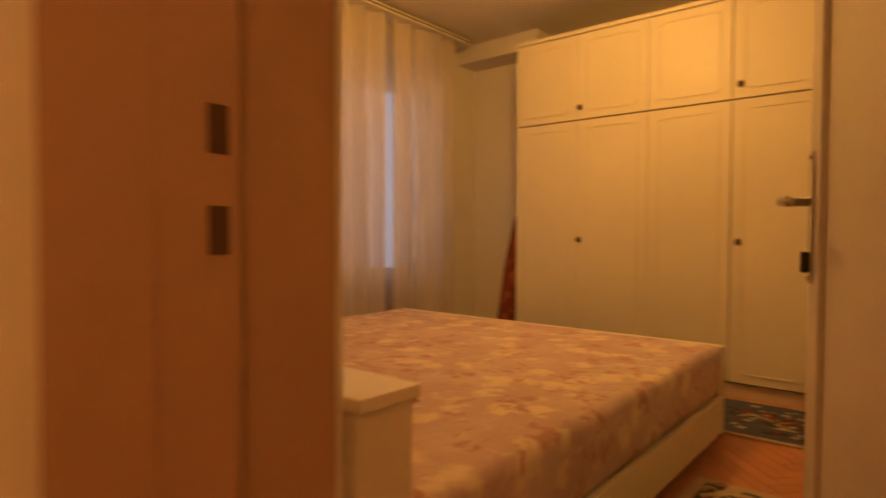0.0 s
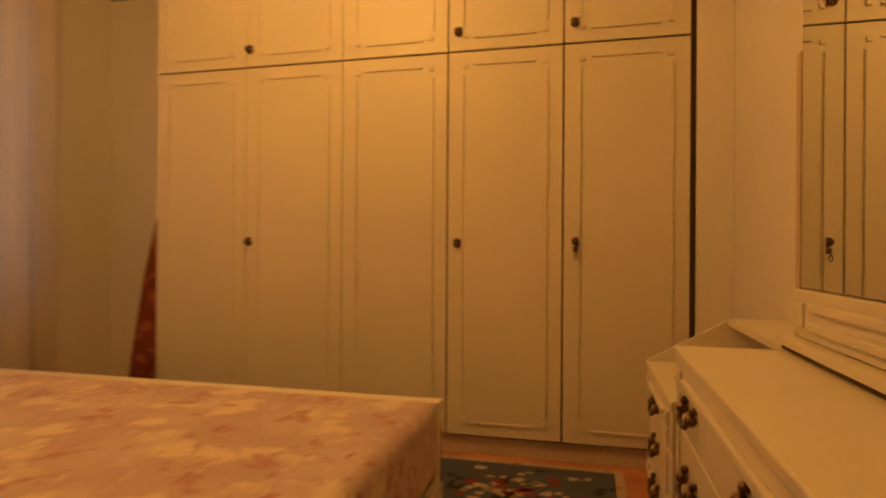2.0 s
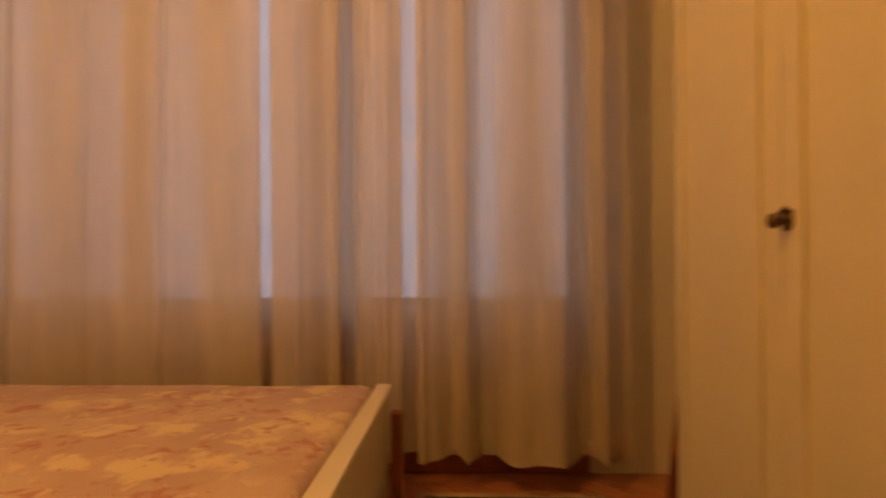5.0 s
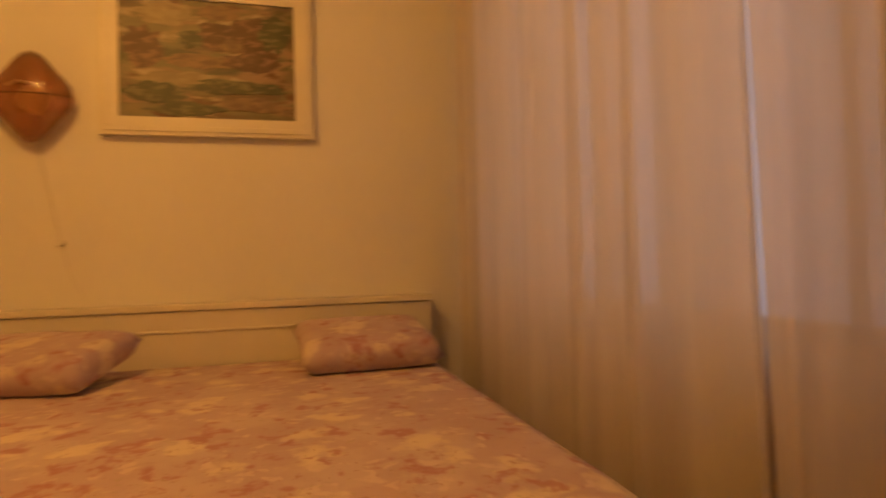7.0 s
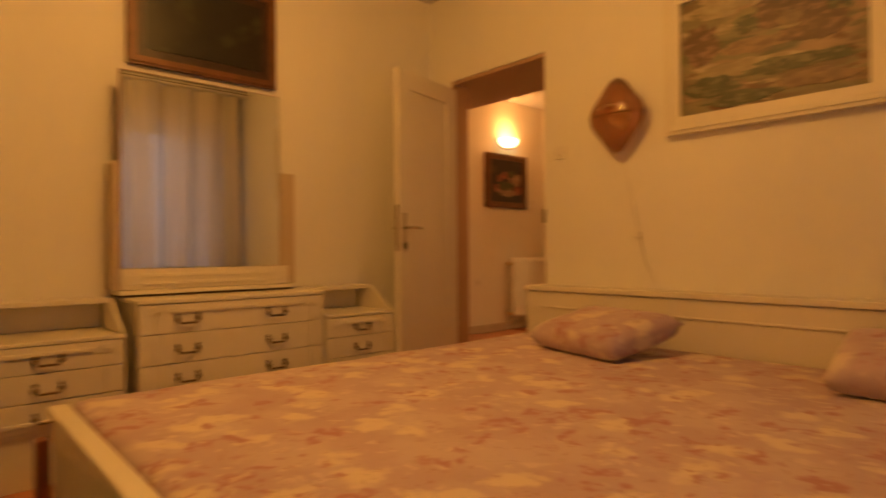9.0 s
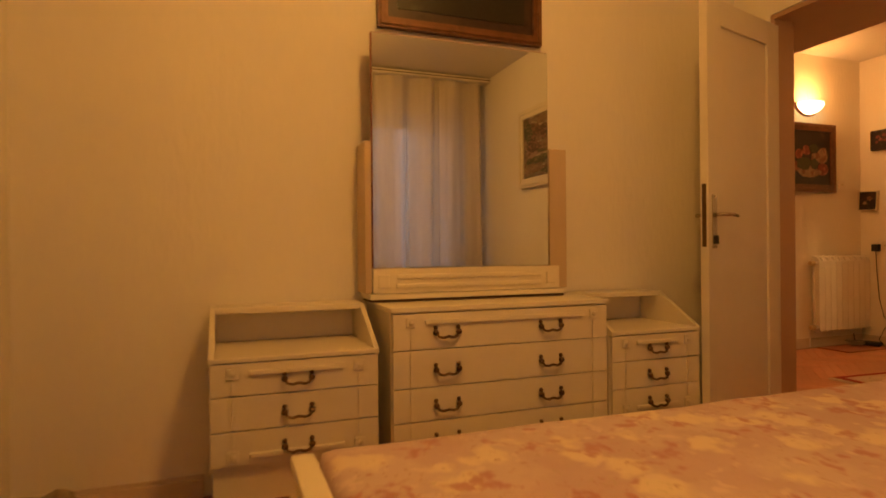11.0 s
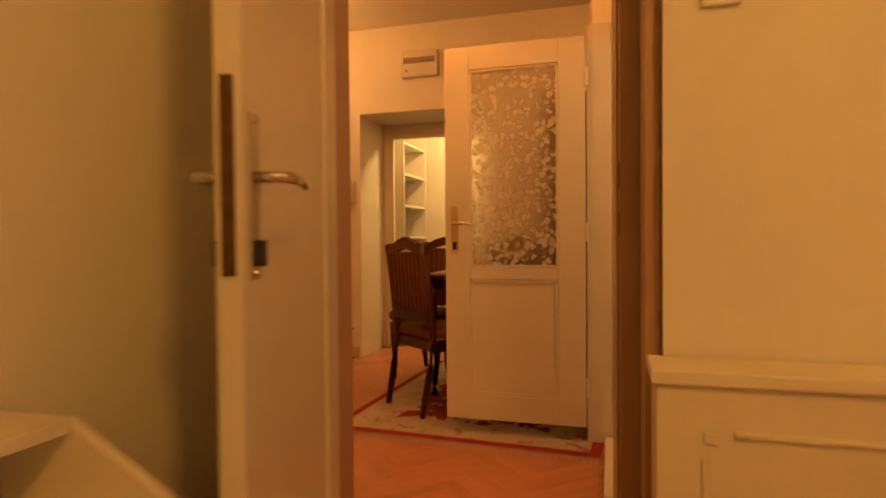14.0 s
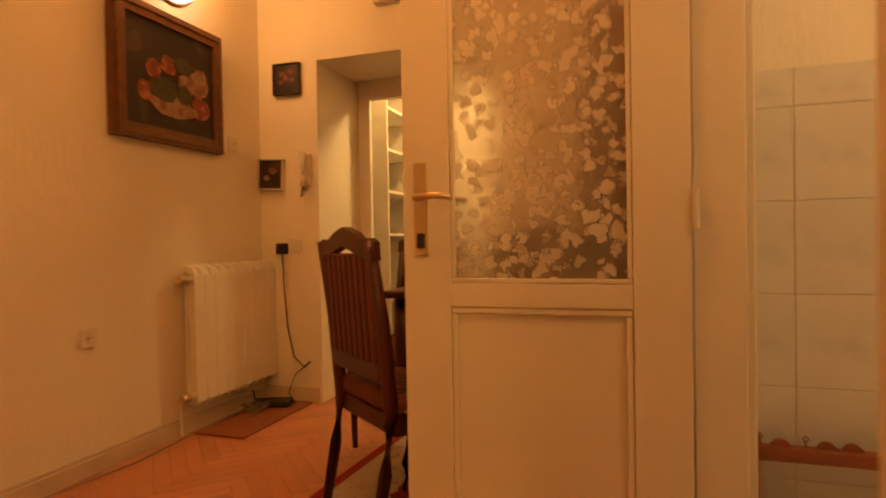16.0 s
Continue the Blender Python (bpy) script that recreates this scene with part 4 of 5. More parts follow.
part("glass", box(B(), 0.128, -0.003, 0.795, GW - 0.128, 0.003, GH - 0.117), pressed_glass, gdoor, "pressed flower-patterned obscured glass")
lever(gdoor, GW - 0.052, 1.03, 1, brass, -0.10)
lever(gdoor, GW - 0.052, 1.03, -1, brass, -0.10)
for z in (0.2, 0.98, 1.75):
    part("hinge", rod(B(), (-0.008, 0.022, z - 0.045), (-0.008, 0.022, z + 0.045), 0.009), door_paint, gdoor)

door_2 = thing("door_2", "white painted bathroom door frame and threshold", "door frame", (-1.0, -1.29, 0), 0, "", "structure")


def fp2(name, bm, mat, label=""):
    bmesh.ops.translate(bm, verts=bm.verts, vec=(1.0, 1.29, 0))
    return part(name, bm, mat, door_2, label)


fp2("jamb", box(B(), -0.995, -1.658, 0, -0.872, -1.635, 2.10, 0.004), door_paint)
fp2("stop", box(B(), -0.975, -1.634, 0, -0.860, -1.622, 2.10, 0.004), door_paint)
fp2("jamb", box(B(), -1.16, -0.912, 0, -1.0, -0.872, 2.10, 0.003), door_paint)
fp2("architrave", box(B(), -0.998, -0.885, 0, -0.980, -0.80, 2.18, 0.005), door_paint)
fp2("head", box(B(), -1.16, -1.612, 2.06, -1.0, -0.914, 2.10, 0.003), door_paint)
fp2("threshold", box(B(), -1.15, -1.612, 0.0, -0.945, -0.914, 0.045, 0.006), door_paint, "white painted threshold")

# bathroom tiles and rack
tiles = tagged(new("tiled_wall", finish("tiled_wall", box(B(), -2.5, -1.985, 0, -0.96, -1.9665, 1.462), grout)), "pale grey marbled wall tiles in the bathroom", "tiling", "", "structure")
tile_me = finish("tile", box(B(), -0.0985, -0.004, -0.1285, 0.0985, 0.004, 0.1285, 0.002), tile_mat)
half_me = finish("tile", box(B(), -0.0985, -0.004, -0.0535, 0.0985, 0.004, 0.0535, 0.002), tile_mat)
for i in range(7):
    for j in range(6):
        me, z = (tile_me, 1.354 - 0.13 - j * 0.26) if j < 5 else (half_me, 1.354 + 0.055)
        if z < 0.1:
            continue
        t_ = new("tile", me)
        t_.location = (-1.05 - i * 0.2, -1.968, z)
        t_.parent = tiles
rack = thing("towel_rack", "red-brown wooden rack with small metal hooks", "rack", (-1.36, -1.90, 0.0))
part("rail", box(B(), -0.34, -0.03, 0.385, 0.34, 0.01, 0.425, 0.006), wood_red, rack)
part("rail", box(B(), -0.34, -0.03, 0.20, 0.34, 0.01, 0.255, 0.006), wood_red, rack)
for x in (-0.33, 0.33):
    part("leg", box(B(), x - 0.018, -0.028, 0.0, x + 0.018, 0.008, 0.46, 0.005), wood_red, rack)
for x in (-0.2, -0.02, 0.2, 0.31):
    part("hook", tube(B(), [(x, -0.01, 0.425), (x, -0.01, 0.44), (x + 0.008, -0.01, 0.448), (x, -0.01, 0.456), (x - 0.008, -0.01, 0.448), (x, -0.01, 0.44)], 0.0022, 6), bronze, rack)
for x in (-0.11, 0.09, 0.15, 0.26):
    part("scallop", rod(B(), (x, -0.018, 0.42), (x, -0.002, 0.42), 0.024, None, 20), wood_red, rack)
solid("floor_bathroom", [(-2.5, -1.97, -0.015, -1.0, -0.45, 0.012)], tile_mat, "pale tiled bathroom floor", "floor")

# ---------------------------------------------------------------- hall: radiator, lamp, phone, unit above door
rad = thing("radiator", "white ribbed aluminium radiator on the hall wall", "radiator", (1.5, -2.97, 0.0))
for k in range(9):
    y = -0.36 + k * 0.08
    bm = B()
    box(bm, -0.045, y, 0.17, -0.036, y + 0.076, 0.84, 0.003)
    box(bm, -0.036, y + 0.03, 0.15, 0.035, y + 0.046, 0.86, 0.003)
    box(bm, 0.02, y + 0.004, 0.2, 0.03, y + 0.072, 0.82, 0.003)
    prism(bm, [(-0.045, 0.84), (-0.03, 0.875), (0.03, 0.895), (0.035, 0.86), (-0.036, 0.845)], "y", y + 0.002, y + 0.02)
    prism(bm, [(-0.045, 0.84), (-0.03, 0.875), (0.03, 0.895), (0.035, 0.86), (-0.036, 0.845)], "y", y + 0.056, y + 0.074)
    part("section", bm, radiator_mat, rad)
part("header", rod(B(), (0.0, -0.39, 0.82), (0.0, 0.39, 0.82), 0.02), radiator_mat, rad)
part("header", rod(B(), (0.0, -0.39, 0.20), (0.0, 0.39, 0.20), 0.02), radiator_mat, rad)
part("valve", rod(B(), (0.0, 0.37, 0.82), (-0.0, 0.42, 0.82), 0.024, 0.02), brass, rad, "brass valve")
part("valve", rod(B(), (0.0, 0.37, 0.20), (0.0, 0.42, 0.20), 0.024, 0.02), brass, rad, "brass valve")
part("bracket", box(B(), 0.03, -0.2, 0.7, 0.0495, -0.17, 0.74), radiator_mat, rad)
part("pipe", rod(B(), (0.02, 0.405, 0.01), (0.02, 0.405, 0.19), 0.008), radiator_mat, rad)

router = thing("router", "black router on the floor under the radiator", "router", (1.38, -3.17, 0.012), 20)
part("case", box(B(), -0.11, -0.06, 0.0, 0.11, 0.06, 0.035, 0.008), black, router)
part("antenna", rod(B(), (0.09, 0.05, 0.03), (0.10, 0.055, 0.11), 0.005), black, router)
mat_ = tagged(new("floor_board", finish("floor_board", box(B(), 1.18, -3.30, 0.001, 1.50, -2.62, 0.012, 0.003), wood_red)), "thin brown board on the floor under the radiator", "board")
cab = B()
for k in range(7):
    random.seed(k + 3)
    pts = [(1.40 + random.uniform(-.06, .07), -3.03 + random.uniform(-.1, .1), 0.018 + random.uniform(0, .05)) for _ in range(7)]
    tube(cab, pts, 0.0035, 5)
tube(cab, [(1.46, -2.95, 0.02), (1.48, -2.6, 0.012), (1.45, -2.2, 0.01), (1.50, -1.8, 0.01), (1.50, -1.4, 0.01)], 0.004, 6)
tagged(new("cables", finish("cables", cab, cable_mat, True)), "tangle of pale cables beside the router", "cables")

wl = thing("sconce", "lit half-round glass wall lamp with brown rim", "lamp", (1.55, -2.59, 2.37))
bm = B()
rg = []
for j in range(9):
    a = j / 8 * math.pi / 2
    r, z = 0.15 * math.sin(a), -0.10 * math.cos(a)
    rg.append([bm.verts.new((-0.01 - abs(math.sin(k / 16 * math.pi)) * r * 0.85, math.cos(k / 16 * math.pi) * r, z)) for k in range(17)])
for u, v in zip(rg, rg[1:]):
    for k in range(16):
        bm.faces.new((u[k], u[k + 1], v[k + 1], v[k]))
bmesh.ops.remove_doubles(bm, verts=bm.verts, dist=1e-4)
part("bowl", bm, lit_glass, wl, "glowing white glass bowl", True)
part("rim", tube(B(), [(-0.005, 0.155 * math.cos(k / 14 * math.pi), 0.006 - 0.115 * math.sin(k / 14 * math.pi)) for k in range(15)], 0.011), wood_red, wl, "brown rim against the wall")
part("back_plate", box(B(), -0.01, -0.13, -0.05, -0.001, 0.13, 0.01, 0.002), white_plastic, wl)

phone = thing("intercom_phone", "cream wall intercom handset beside the kitchen doorway", "intercom", (1.205, -3.34, 1.36))
part("base", box(B(), -0.035, 0.0, 0.0, 0.035, 0.03, 0.19, 0.006), white_plastic, phone)
part("handset", tube(B(), [(0.0, 0.055, -0.01), (0.0, 0.062, 0.05), (0.0, 0.062, 0.13), (0.0, 0.055, 0.20)], [0.022, 0.015, 0.015, 0.022], 10), white_plastic, phone, "", True)
part("cord", tube(B(), [(0.01, 0.04, -0.01), (0.02, 0.04, -0.05), (0.03, 0.03, -0.07), (0.03, 0.02, -0.02)], 0.008, 6), cable_mat, phone, "coiled cord")

bell = thing("fan_box", "cream wall box with dark slotted vent above the doorway", "vent box", (0.56, -3.34, 2.40))
part("case", box(B(), -0.16, 0.0, 0.0, 0.16, 0.07, 0.215, 0.008), white_plastic, bell)
part("slot_field", box(B(), -0.14, 0.0702, 0.11, 0.14, 0.072, 0.155), gap_dark, bell, "dark slotted vent")
for k in range(14):
    part("slat", box(B(), -0.135 + k * 0.0205, 0.0722, 0.112, -0.127 + k * 0.0205, 0.076, 0.153), white_plastic, bell)
part("button", rod(B(), (0.11, 0.0702, 0.05), (0.11, 0.075, 0.05), 0.008), black, bell)

# kitchen doorway lining and shelves beyond
door_3 = thing("door_3", "cream painted kitchen door frame at the back of a deep reveal", "door frame", (0.6, -3.85, 0), 0, "", "structure")
for bx in ((0.53 - 0.02, -0.045, 0, 0.53 - 0.001, 0.0, 2.127), (0.42, -0.05, 0, 0.508, -0.012, 2.127), (-0.549, -0.05, 0, -0.46, -0.012, 2.127)):
    part("jamb", box(B(), *bx, 0.004), door_paint, door_3)
part("head", box(B(), -0.458, -0.05, 1.99, 0.418, -0.012, 2.128, 0.004), door_paint, door_3)
shelf = thing("shelf_unit", "white open kitchen shelf unit beside the doorway", "shelf", (1.2, -4.62, 0))
for y in (-0.30, 0.42):
    part("side", box(B(), -0.17, y - 0.01, 0, 0.33, y + 0.01, 2.3, 0.002), door_paint, shelf)
part("back", box(B(), 0.315, -0.288, 0, 0.33, 0.408, 2.3), door_paint, shelf)
for z in (0.05, 0.55, 1.05, 1.38, 1.70, 2.02, 2.29):
    part("board", box(B(), -0.16, -0.288, z - 0.01, 0.313, 0.408, z + 0.01, 0.002), door_paint, shelf)
kcab = thing("kitchen_cabinet", "tall white kitchen cabinet with bar handles", "cabinet", (0.75, -5.5, 0))
part("body", box(B(), -0.6, -0.28, 0.08, 0.6, 0.26, 2.35, 0.003), door_paint, kcab)
for x in (-0.3, 0.3):
    d_ = part("door", box(B(), x - 0.295, 0.262, 0.1, x + 0.295, 0.28, 2.33, 0.003), door_paint, kcab)
    part("handle", tube(B(), [(x - 0.25 * (1 if x > 0 else -1), 0.281, 1.05), (x - 0.25 * (1 if x > 0 else -1), 0.31, 1.06), (x - 0.25 * (1 if x > 0 else -1), 0.31, 1.2), (x - 0.25 * (1 if x > 0 else -1), 0.281, 1.21)], 0.005), nickel, d_, "chrome handle")
part("plinth", box(B(), -0.58, -0.26, 0.0, 0.58, 0.22, 0.078), skirting, kcab)

# ---------------------------------------------------------------- window and curtain
window_1 = thing("window_1", "wide white framed window behind the sheer curtain", "window", (-3.95, 1.825, 0.665), 0, "", "structure")
part("sill", box(B(), -0.05, -1.573, 0.0, 0.135, 1.573, 0.03, 0.005), door_paint, window_1)
for y0, y1 in ((-1.573, -1.50), (-0.54, -0.46), (0.46, 0.54), (1.50, 1.573)):
    part("window_frame", box(B(), -0.04, y0, 0.032, 0.03, y1, 1.715, 0.004), door_paint, window_1)
for y0, y1 in ((-1.499, -0.541), (-0.459, 0.459), (0.541, 1.499)):
    for z0, z1 in ((0.032, 0.10), (1.64, 1.715)):
        part("window_frame", box(B(), -0.04, y0, z0, 0.03, y1, z1, 0.004), door_paint, window_1)
    g = part("pane", box(B(), -0.008, y0, 0.101, 0.0, y1, 1.639), window_glass, window_1)
    g.visible_shadow = False
# added brown sheet makes the wall below the sill read dark
part("under_sill_sheet", box(B(), 0.102, -1.57, -0.66, 0.125, 1.57, -0.004, 0.004), wood_red, window_1, "dark brown sheet added under the sill")
sky_card = tagged(new("backdrop", finish("backdrop", box(B(), -6.1, -14.0, -3.0, -6.05, 16.0, 9.0), dusk_sky)), "pale bluish dusk light outside the window", "sky", "", "structure")

curtain = thing("curtain", "floor-length sheer cream curtain in loose folds, drawn", "curtain", (-3.62, 1.8, 0))


def drape(y0, y1, z0, z1, x, seed, waves):
    bm = B()
    ny, nz = max(24, int((y1 - y0) * 140)), 22
    rows = []
    for j in range(nz + 1):
        v = j / nz
        row = []
        for i in range(ny + 1):
            u = i / ny
            y = y0 + (y1 - y0) * u
            ph = u * waves * math.tau + seed
            wob = 1.3 * noise.noise((y * 3.6 + seed, 0.2 * v, seed)) * math.pi
            amp = (0.030 + 0.030 * (0.5 + noise.noise((y * 4.7, seed, 3.3)))) * (0.75 + 0.45 * (1 - v))
            dx = amp * (math.sin(ph + wob) + 0.35 * math.sin(2 * (ph + wob) + 0.6)) + 0.010 * noise.noise((y * 15, v * 2, seed))
            dy = 0.018 * math.cos(ph + wob)
            dz = 0.02 * noise.noise((u * 6, seed, 9.1)) * (1 - v)
            row.append(bm.verts.new((x + dx, y + dy, z0 + (z1 - z0) * v + dz)))
        rows.append(row)
    for j in range(nz):
        for i in range(ny):
            bm.faces.new((rows[j][i], rows[j][i + 1], rows[j + 1][i + 1], rows[j + 1][i]))
    return bm


# widths of cloth with narrow gaps between them: from, to, seed, folds
for y0, y1, seed, folds in ((-1.72, 0.205, 1.3, 6.0), (0.255, 0.565, 6.1, 1.3), (0.625, 0.82, 3.4, 0.8), (0.85, 1.72, 8.2, 3.2)):
    part("cloth", drape(y0, y1, 0.14, 2.79, 0.0, seed, folds), curtain_cloth, curtain, "", True)
    part("hem", drape(y0, y1, 0.13, 0.20, 0.003, seed, folds), curtain_cloth, curtain, "", True)
part("veil", drape(-1.70, 1.70, 0.15, 2.79, -0.075, 4.4, 9.0), veil_cloth, curtain, "thin single layer of sheer cloth", True)
part("curtain_rail", box(B(), -0.10, -1.79, 2.80, 0.06, 1.85, 2.845, 0.006), white_plastic, curtain, "white ceiling curtain rail")
part("rail_groove", box(B(), 0.061, -1.79, 2.815, 0.064, 1.85, 2.825), gap_dark, curtain)

# ceiling light of the bedroom
cl = thing("ceiling_light", "round glass ceiling light, lit", "lamp", (-1.85, 2.0, H))
part("base", rod(B(), (0, 0, -0.03), (0, 0, 0), 0.10, 0.10, 28), brass, cl)
bm = B()
bmesh.ops.create_uvsphere(bm, u_segments=24, v_segments=12, radius=0.13, matrix=Matrix.Translation((0, 0, -0.07)) @ Matrix.Diagonal((1, 1, 0.42, 1)))
part("glass_bowl", bm, lit_glass_bed, cl, "glowing glass bowl", True)

# added second fixture, only there to go with the hall fill lamp
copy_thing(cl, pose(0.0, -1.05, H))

# ---------------------------------------------------------------- rugs
def rug(name, label, x0, y0, x1, y1, rz, layers, fringe=""):
    """Layers: (inset, material, ragged) from the outside in, each a little proud of the last."""
    cx, cy = (x0 + x1) / 2, (y0 + y1) / 2
    ob = thing(name, label, "rug", (cx, cy, 0.0015), rz)
    w, d = (x1 - x0) / 2, (y1 - y0) / 2
    for k, (ins, mt, nm, rag) in enumerate(layers):
        bm = B()
        a, b = w - ins, d - ins
        if rag:
            ring = []
            for q in range(90):
                t = q / 90 * math.tau
                c, s = math.cos(t), math.sin(t)
                r = 1 / max(abs(c) / a, abs(s) / b) * (1 - rag * (0.5 + 0.9 * noise.noise((c * 6, s * 6, 2.0))) - rag * 0.5 * (round(q / 4) % 2))
                ring.append((c * r, s * r))
            prism(bm, ring, "z", 0.002, 0.008 + k * 0.0012)
        else:
            box(bm, -a, -b, 0 if k == 0 else 0.002, a, b, 0.008 + k * 0.0012)
        part(nm, bm, mt, ob)
    if fringe:
        bm = B()
        n_ = 110
        for s in (1, -1):
            for q in range(n_):
                x = -w + 2 * w * (q + 0.5) / n_
                e = 0.035 + 0.03 * noise.noise((q * 0.9, s, 1.0))
                tube(bm, [(x, s * d, 0.005), (x + 0.008 * noise.noise((q, 3.0, s)), s * (d + e), 0.003), (x + 0.02 * noise.noise((q, 7.0, s)), s * (d + e * 1.8), 0.0025)], 0.0022, 4)
        f_ = part("fringe", bm, fringe_mat, ob, "cream knotted fringe")
        tagged(f_, "", "", "", "stuff")
    return ob


rug("hall_rug", "red and cream oriental rug with fringe under the dining chairs", -1.0 + 0.02, -3.28, 0.47, -1.46, -3.5,
    [(0.0, rug_red, "border", 0), (0.05, rug_cream, "outer_band", 0), (0.24, rug_field, "field", 0.16)], "y")
rug("bedroom_rug", "dark blue rug with pale edge beside the wardrobe", -3.6, 2.66, -0.46, 3.40, 0,
    [(0.0, rug_cream, "pale_border", 0), (0.04, rug_blue, "field", 0)])
rug("bedside_rug", "dark patterned rug with pale edge between bed and dresser", -1.04, 0.55, -0.5, 1.98, 0,
    [(0.0, rug_cream, "pale_border", 0), (0.05, rug_flower, "field", 0)])

br = bpy.data.objects["bedroom_rug"]
random.seed(21)
for q in range(70):
    sx, sy = random.gauss(1.14, 0.17), random.gauss(0.02, 0.13)
    if abs(sx) > 1.48 or abs(sy) > 0.3:
        continue
    w_ = random.uniform(0.012, 0.03)
    ring = [(sx + math.cos(k * math.tau / 9) * w_ * (1 + 0.35 * math.cos(k * 3.1 + q)), sy + math.sin(k * math.tau / 9) * w_ * (0.7 + 0.3 * math.sin(k * 2.3 + q))) for k in range(9)]
    part("woven_flower", prism(B(), ring, "z", 0.006, 0.0104), rug_petal if q % 3 else rug_red, br)

# crumpled grey bag in the corner by the wardrobe
bag = B()
bmesh.ops.create_icosphere(bag, subdivisions=4, radius=0.07)
for v in bag.verts:
    k = 1 + 0.35 * noise.noise(v.co * 18) + 0.2 * noise.noise(v.co * 40)
    v.co = Vector((v.co.x * 0.7, v.co.y * 1.0, v.co.z * 1.0)) * k
    if v.co.z < -0.058:
        v.co.z = -0.058
bmesh.ops.translate(bag, verts=bag.verts, vec=(-0.09, 3.30, 0.06))
tagged(new("crumpled_bag", finish("crumpled_bag", bag, cable_mat, True)), "small crumpled grey-brown bag on the floor", "bag")

# ---------------------------------------------------------------- dining chairs and table
def dining_chair(label, place, rz):
    """Seat centre over the origin; the backrest stands at +y, the front looks to -y."""
    ob = thing("dining_chair", label, "chair", place, rz, "dining chairs")
    w, d, hs = 0.44, 0.42, 0.44
    for s in (-1, 1):
        x = s * (w / 2 - 0.02)
        part("leg", tube(B(), [(s * 0.195, d / 2 + 0.06, 0), (x, d / 2 + 0.01, 0.25), (x, d / 2 - 0.015, hs), (x, d / 2 + 0.01, 0.72), (x * 0.99, d / 2 + 0.05, 0.99)], [0.017, 0.022, 0.026, 0.024, 0.020], 8), wood_dark, ob, "", True)
        part("leg", tube(B(), [(s * 0.175, -d / 2 + 0.02, 0), (s * 0.19, -d / 2 + 0.03, 0.2), (s * 0.2, -d / 2 + 0.03, hs - 0.03)], [0.013, 0.018, 0.025], 8), wood_dark, ob, "", True)
        part("seat_rail", box(B(), x - 0.012, -d / 2 + 0.04, hs - 0.075, x + 0.012, d / 2 - 0.02, hs - 0.012, 0.004), wood_dark, ob)
    part("seat_rail", box(B(), -w / 2 + 0.03, -d / 2 + 0.015, hs - 0.075, w / 2 - 0.03, -d / 2 + 0.04, hs - 0.012, 0.004), wood_dark, ob)
    part("seat_rail", box(B(), -w / 2 + 0.03, d / 2 - 0.04, hs - 0.075, w / 2 - 0.03, d / 2 - 0.018, hs - 0.012, 0.004), wood_dark, ob)
    bm = box(B(), -w / 2, -d / 2, hs - 0.01, w / 2, d / 2 - 0.01, hs + 0.055, 0.022)
    seat = part("seat", bm, stripe_cloth, ob, "striped brown upholstered seat", True)
    for k in range(9):
        x = -w / 2 + 0.045 + k * 0.044
        part("stripe", box(B(), x - 0.007, -d / 2 + 0.02, hs + 0.05, x + 0.007, d / 2 - 0.03, hs + 0.0565, 0.002), stripe_dark, seat)
    for s in (-1, 1):
        bm = B()
        for q in range(18):
            bmesh.ops.create_uvsphere(bm, u_segments=6, v_segments=4, radius=0.006, matrix=Matrix.Translation((s * (w / 2 + 0.001), -d / 2 + 0.03 + q * 0.021, hs + 0.004)))
        part("studs", bm, brass, seat, "row of brass studs")
    # curved top rail
    up = [(-0.22, 0.93), (-0.215, 0.985), (-0.18, 1.0), (-0.13, 0.995), (-0.08, 1.02), (0.0, 1.04), (0.08, 1.02), (0.13, 0.995), (0.18, 1.0), (0.215, 0.985), (0.22, 0.93), (0.12, 0.945), (0.0, 0.975), (-0.12, 0.945)]
    part("top_rail", prism(B(), up, "y", d / 2 + 0.022, d / 2 + 0.056), wood_dark, ob)
    part("lower_rail", box(B(), -0.19, d / 2 - 0.006, 0.54, 0.19, d / 2 + 0.022, 0.60, 0.006), wood_dark, ob)
    bm = box(B(), -0.178, d / 2 + 0.004, 0.602, 0.178, d / 2 + 0.034, 0.95, 0.008)
    for v in bm.verts:
        v.co.y += (v.co.z - 0.6) * 0.06
    back = part("backrest", bm, stripe_cloth, ob, "striped brown upholstered back", True)
    for k in range(8):
        x = -0.154 + k * 0.044
        bm = B()
        box(bm, x - 0.006, d / 2 + 0.0005, 0.605, x + 0.006, d / 2 + 0.0375, 0.942, 0.001)
        for v in bm.verts:
            v.co.y += (v.co.z - 0.6) * 0.06
        part("stripe", bm, stripe_dark, back)
    return ob


dining_chair("dark carved dining chair with striped upholstery beside the glazed door", (0.045, -2.10, 0.012), -39)
dining_chair("dark carved dining chair with striped upholstery behind the table", (0.34, -2.78, 0.012), 165)

dining_chair("dark carved dining chair half hidden behind the glazed door", (-0.56, -2.02, 0.012), -150)
# added cupboard, gives the dark area behind the patterned glass
cup = thing("tall_cupboard", "tall dark cupboard added to darken the patterned glass", "cupboard", (-0.70, -3.02, 0.0))
part("body", box(B(), -0.18, -0.31, 0.06, 0.16, 0.31, 1.98, 0.004), wood_dark, cup)
part("plinth", box(B(), -0.17, -0.30, 0.0, 0.14, 0.30, 0.058, 0.003), wood_dark, cup)
part("cornice", box(B(), -0.183, -0.325, 1.982, 0.18, 0.325, 2.03, 0.008), wood_dark, cup)
for y in (-0.155, 0.155):
    part("door", box(B(), 0.162, y - 0.152, 0.08, 0.18, y + 0.152, 1.96, 0.004), wood_dark, cup)

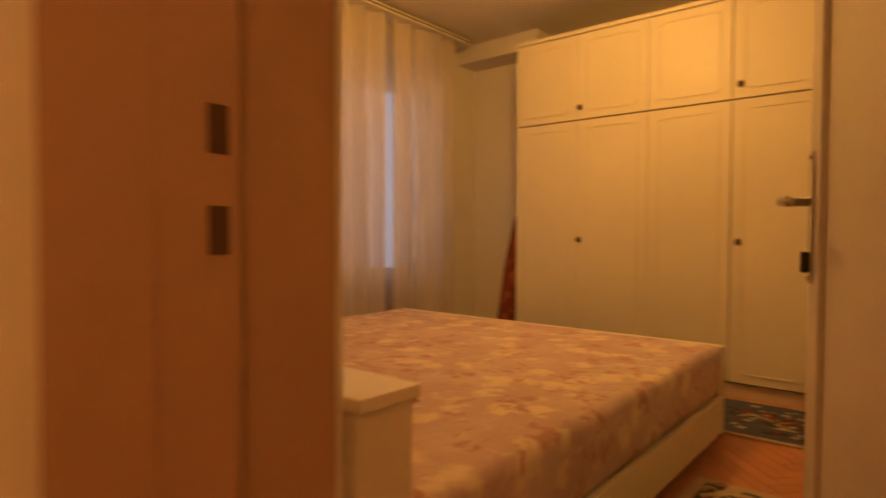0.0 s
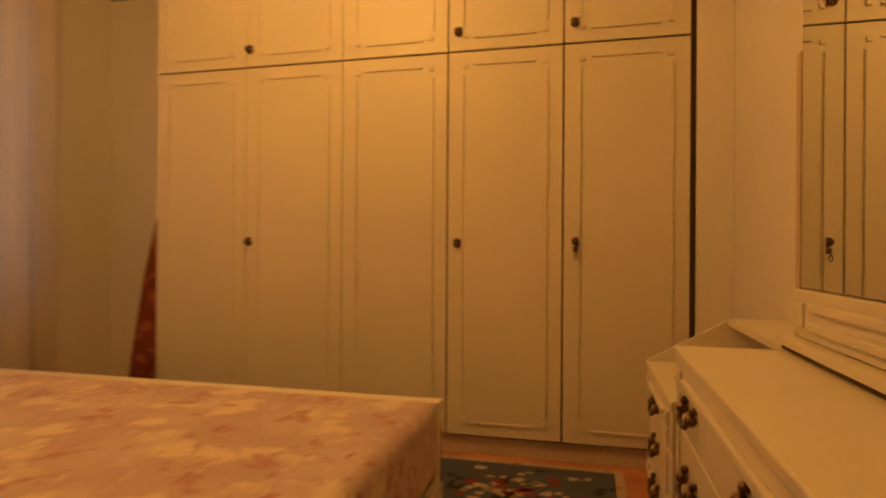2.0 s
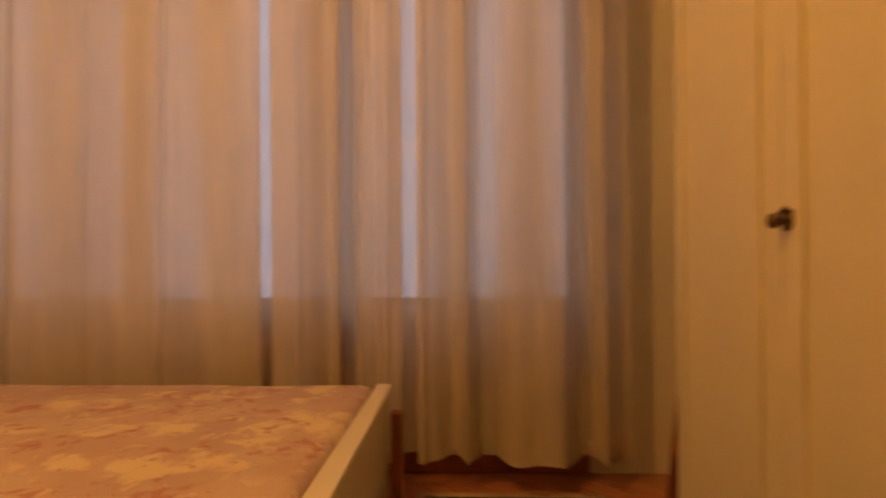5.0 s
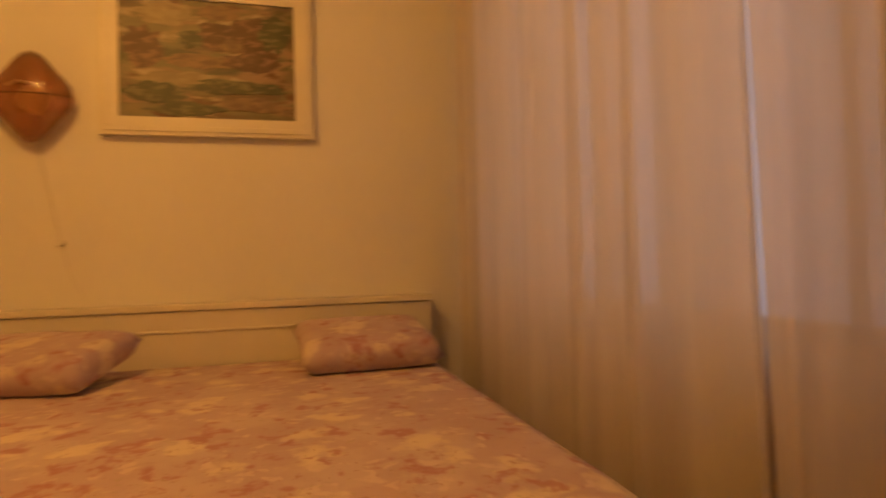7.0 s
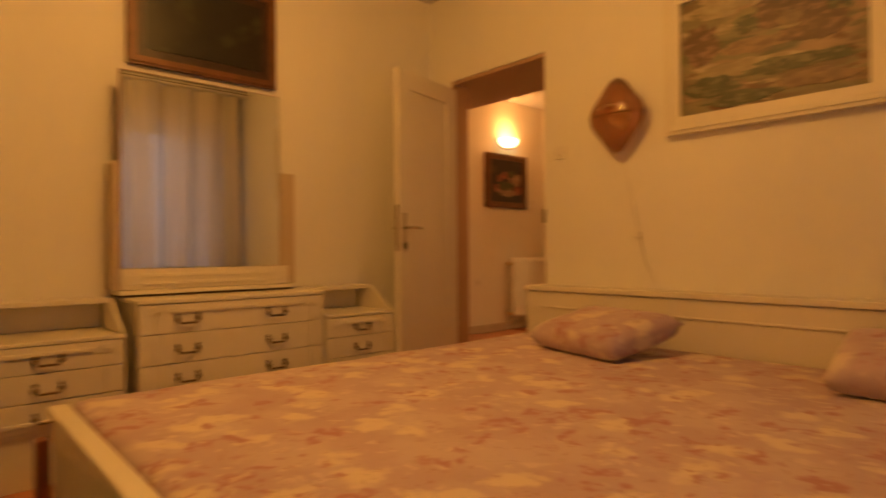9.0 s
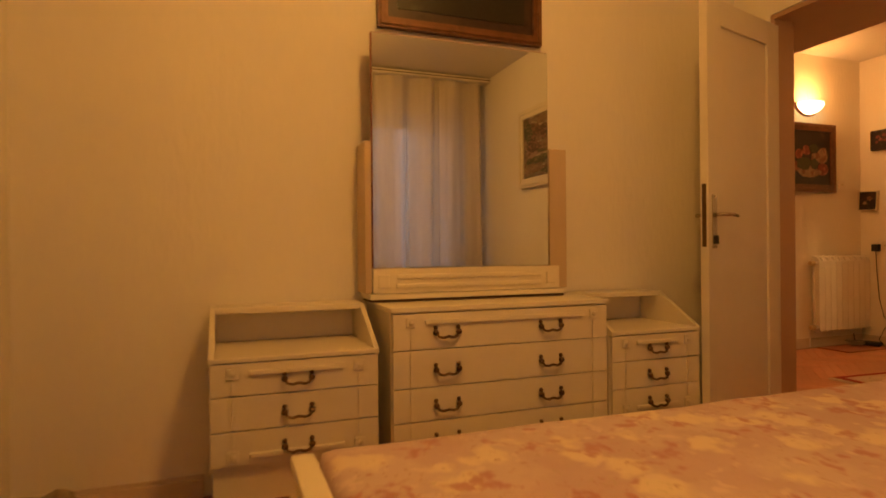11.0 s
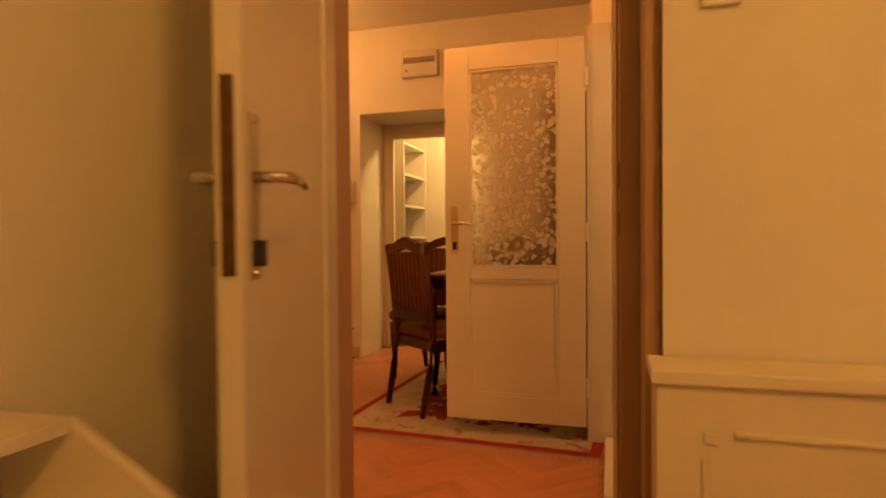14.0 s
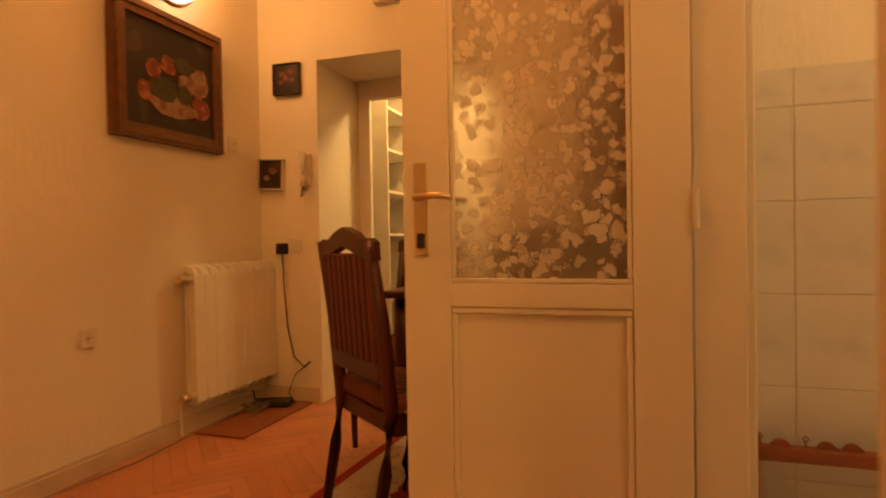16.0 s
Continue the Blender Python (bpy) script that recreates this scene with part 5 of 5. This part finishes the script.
table = thing("dining_table", "dark wooden dining table with scalloped apron and lace cloth", "table", (-0.28, -2.62, 0.012))
part("tabletop", box(B(), -0.50, -0.42, 0.765, 0.50, 0.42, 0.795, 0.012), wood_dark, table)
for s in (-1, 1):
    ap = [(-0.42, 0.763), (-0.42, 0.60), (-0.36, 0.585), (-0.28, 0.62), (-0.15, 0.645), (0, 0.63), (0.15, 0.645), (0.28, 0.62), (0.36, 0.585), (0.42, 0.60), (0.42, 0.763)]
    part("apron", prism(B(), ap, "y", s * 0.36 - 0.012, s * 0.36 + 0.012), wood_dark, table)
    ap = [(v * 0.8, z) for v, z in ap]
    part("apron", prism(B(), ap, "x", s * 0.435 - 0.012, s * 0.435 + 0.012), wood_dark, table)
    for q in (-1, 1):
        part("leg", tube(B(), [(s * 0.42, q * 0.345, 0), (s * 0.425, q * 0.35, 0.1), (s * 0.41, q * 0.335, 0.3), (s * 0.43, q * 0.355, 0.55), (s * 0.43, q * 0.355, 0.762)], [0.028, 0.02, 0.024, 0.034, 0.032], 10), wood_dark, table, "", True)
cloth = tagged(new("table_cloth", finish("table_cloth", box(B(), -0.66, -2.92, 0.8085, 0.16, -2.32, 0.8115), lace)), "pink and cream lace cloth on the table", "tablecloth")


# ---------------------------------------------------------------- parquet, laid in herringbone
def herringbone(x0, y0, x1, y1, L=0.42, W=0.07):
    """Centres and turns of the strips whose centre lies in the rectangle."""
    out, c = [], math.sqrt(0.5)
    N = int(max(x1 - x0, y1 - y0) / W * 1.6) + 4
    ox, oy = (x0 + x1) / 2, (y0 + y1) / 2
    for i in range(-N, N):
        for j in range(-N // 3, N // 3):
            bx, by = i * W + j * L, i * W - j * L
            for px, py, turn in ((bx + L / 2, by + W / 2, 45), (bx + W / 2, by + W + L / 2, 135)):
                X, Y = ox + c * (px - py), oy + c * (px + py)
                if x0 - 0.1 < X < x1 + 0.1 and y0 - 0.1 < Y < y1 + 0.1:
                    out.append((X, Y, turn))
    return out


def strips_mesh(items):
    verts, faces = [], []
    for X, Y, turn in items:
        a = radians(turn)
        c, s = math.cos(a), math.sin(a)
        k = len(verts)
        dz = 0.0006 * noise.noise((X * 9, Y * 9, 1))
        for z, e in ((-0.012, 0.0006), (-0.001 + dz, 0.0006), (dz, 0.0016)):
            for u, v in ((-1, -1), (1, -1), (1, 1), (-1, 1)):
                p, q = u * (0.21 - e), v * (0.035 - e)
                verts.append((X + c * p - s * q, Y + s * p + c * q, z))
        faces += [(k + 8, k + 9, k + 10, k + 11)]
        for r in (0, 4):
            faces += [(k + r + m, k + r + (m + 1) % 4, k + r + 4 + (m + 1) % 4, k + r + 4 + m) for m in range(4)]
    me = bpy.data.meshes.new("parquet_strips")
    me.from_pydata(verts, [], faces)
    me.materials.append(parquet)
    return me


floor_ob = bpy.data.objects["floor"]
bed_ob = new("parquet_strips", strips_mesh(herringbone(-3.84, 0.0, -0.01, 4.08)))
bed_ob.parent = floor_ob
tagged(bed_ob, "reddish herringbone parquet of the bedroom", "", "", "stuff")
hall_items = herringbone(-0.99, -3.82, 1.54, -0.02)
near = [it for it in hall_items if -0.95 < it[0] < 1.5 and -2.6 < it[1] < -0.05]
near = sorted(near, key=lambda it: -it[1])[:295]
rest = [it for it in hall_items if it not in near]
hall_ob = new("parquet_strips", strips_mesh(rest))
hall_ob.parent = floor_ob
tagged(hall_ob, "reddish herringbone parquet of the hall", "", "", "stuff")
strip_me = strips_mesh([(0, 0, 0)])
for X, Y, turn in near:
    st = new("parquet_strip", strip_me)
    st.matrix_basis = pose(X, Y, 0, 0, 0, turn)
    st.parent = floor_ob
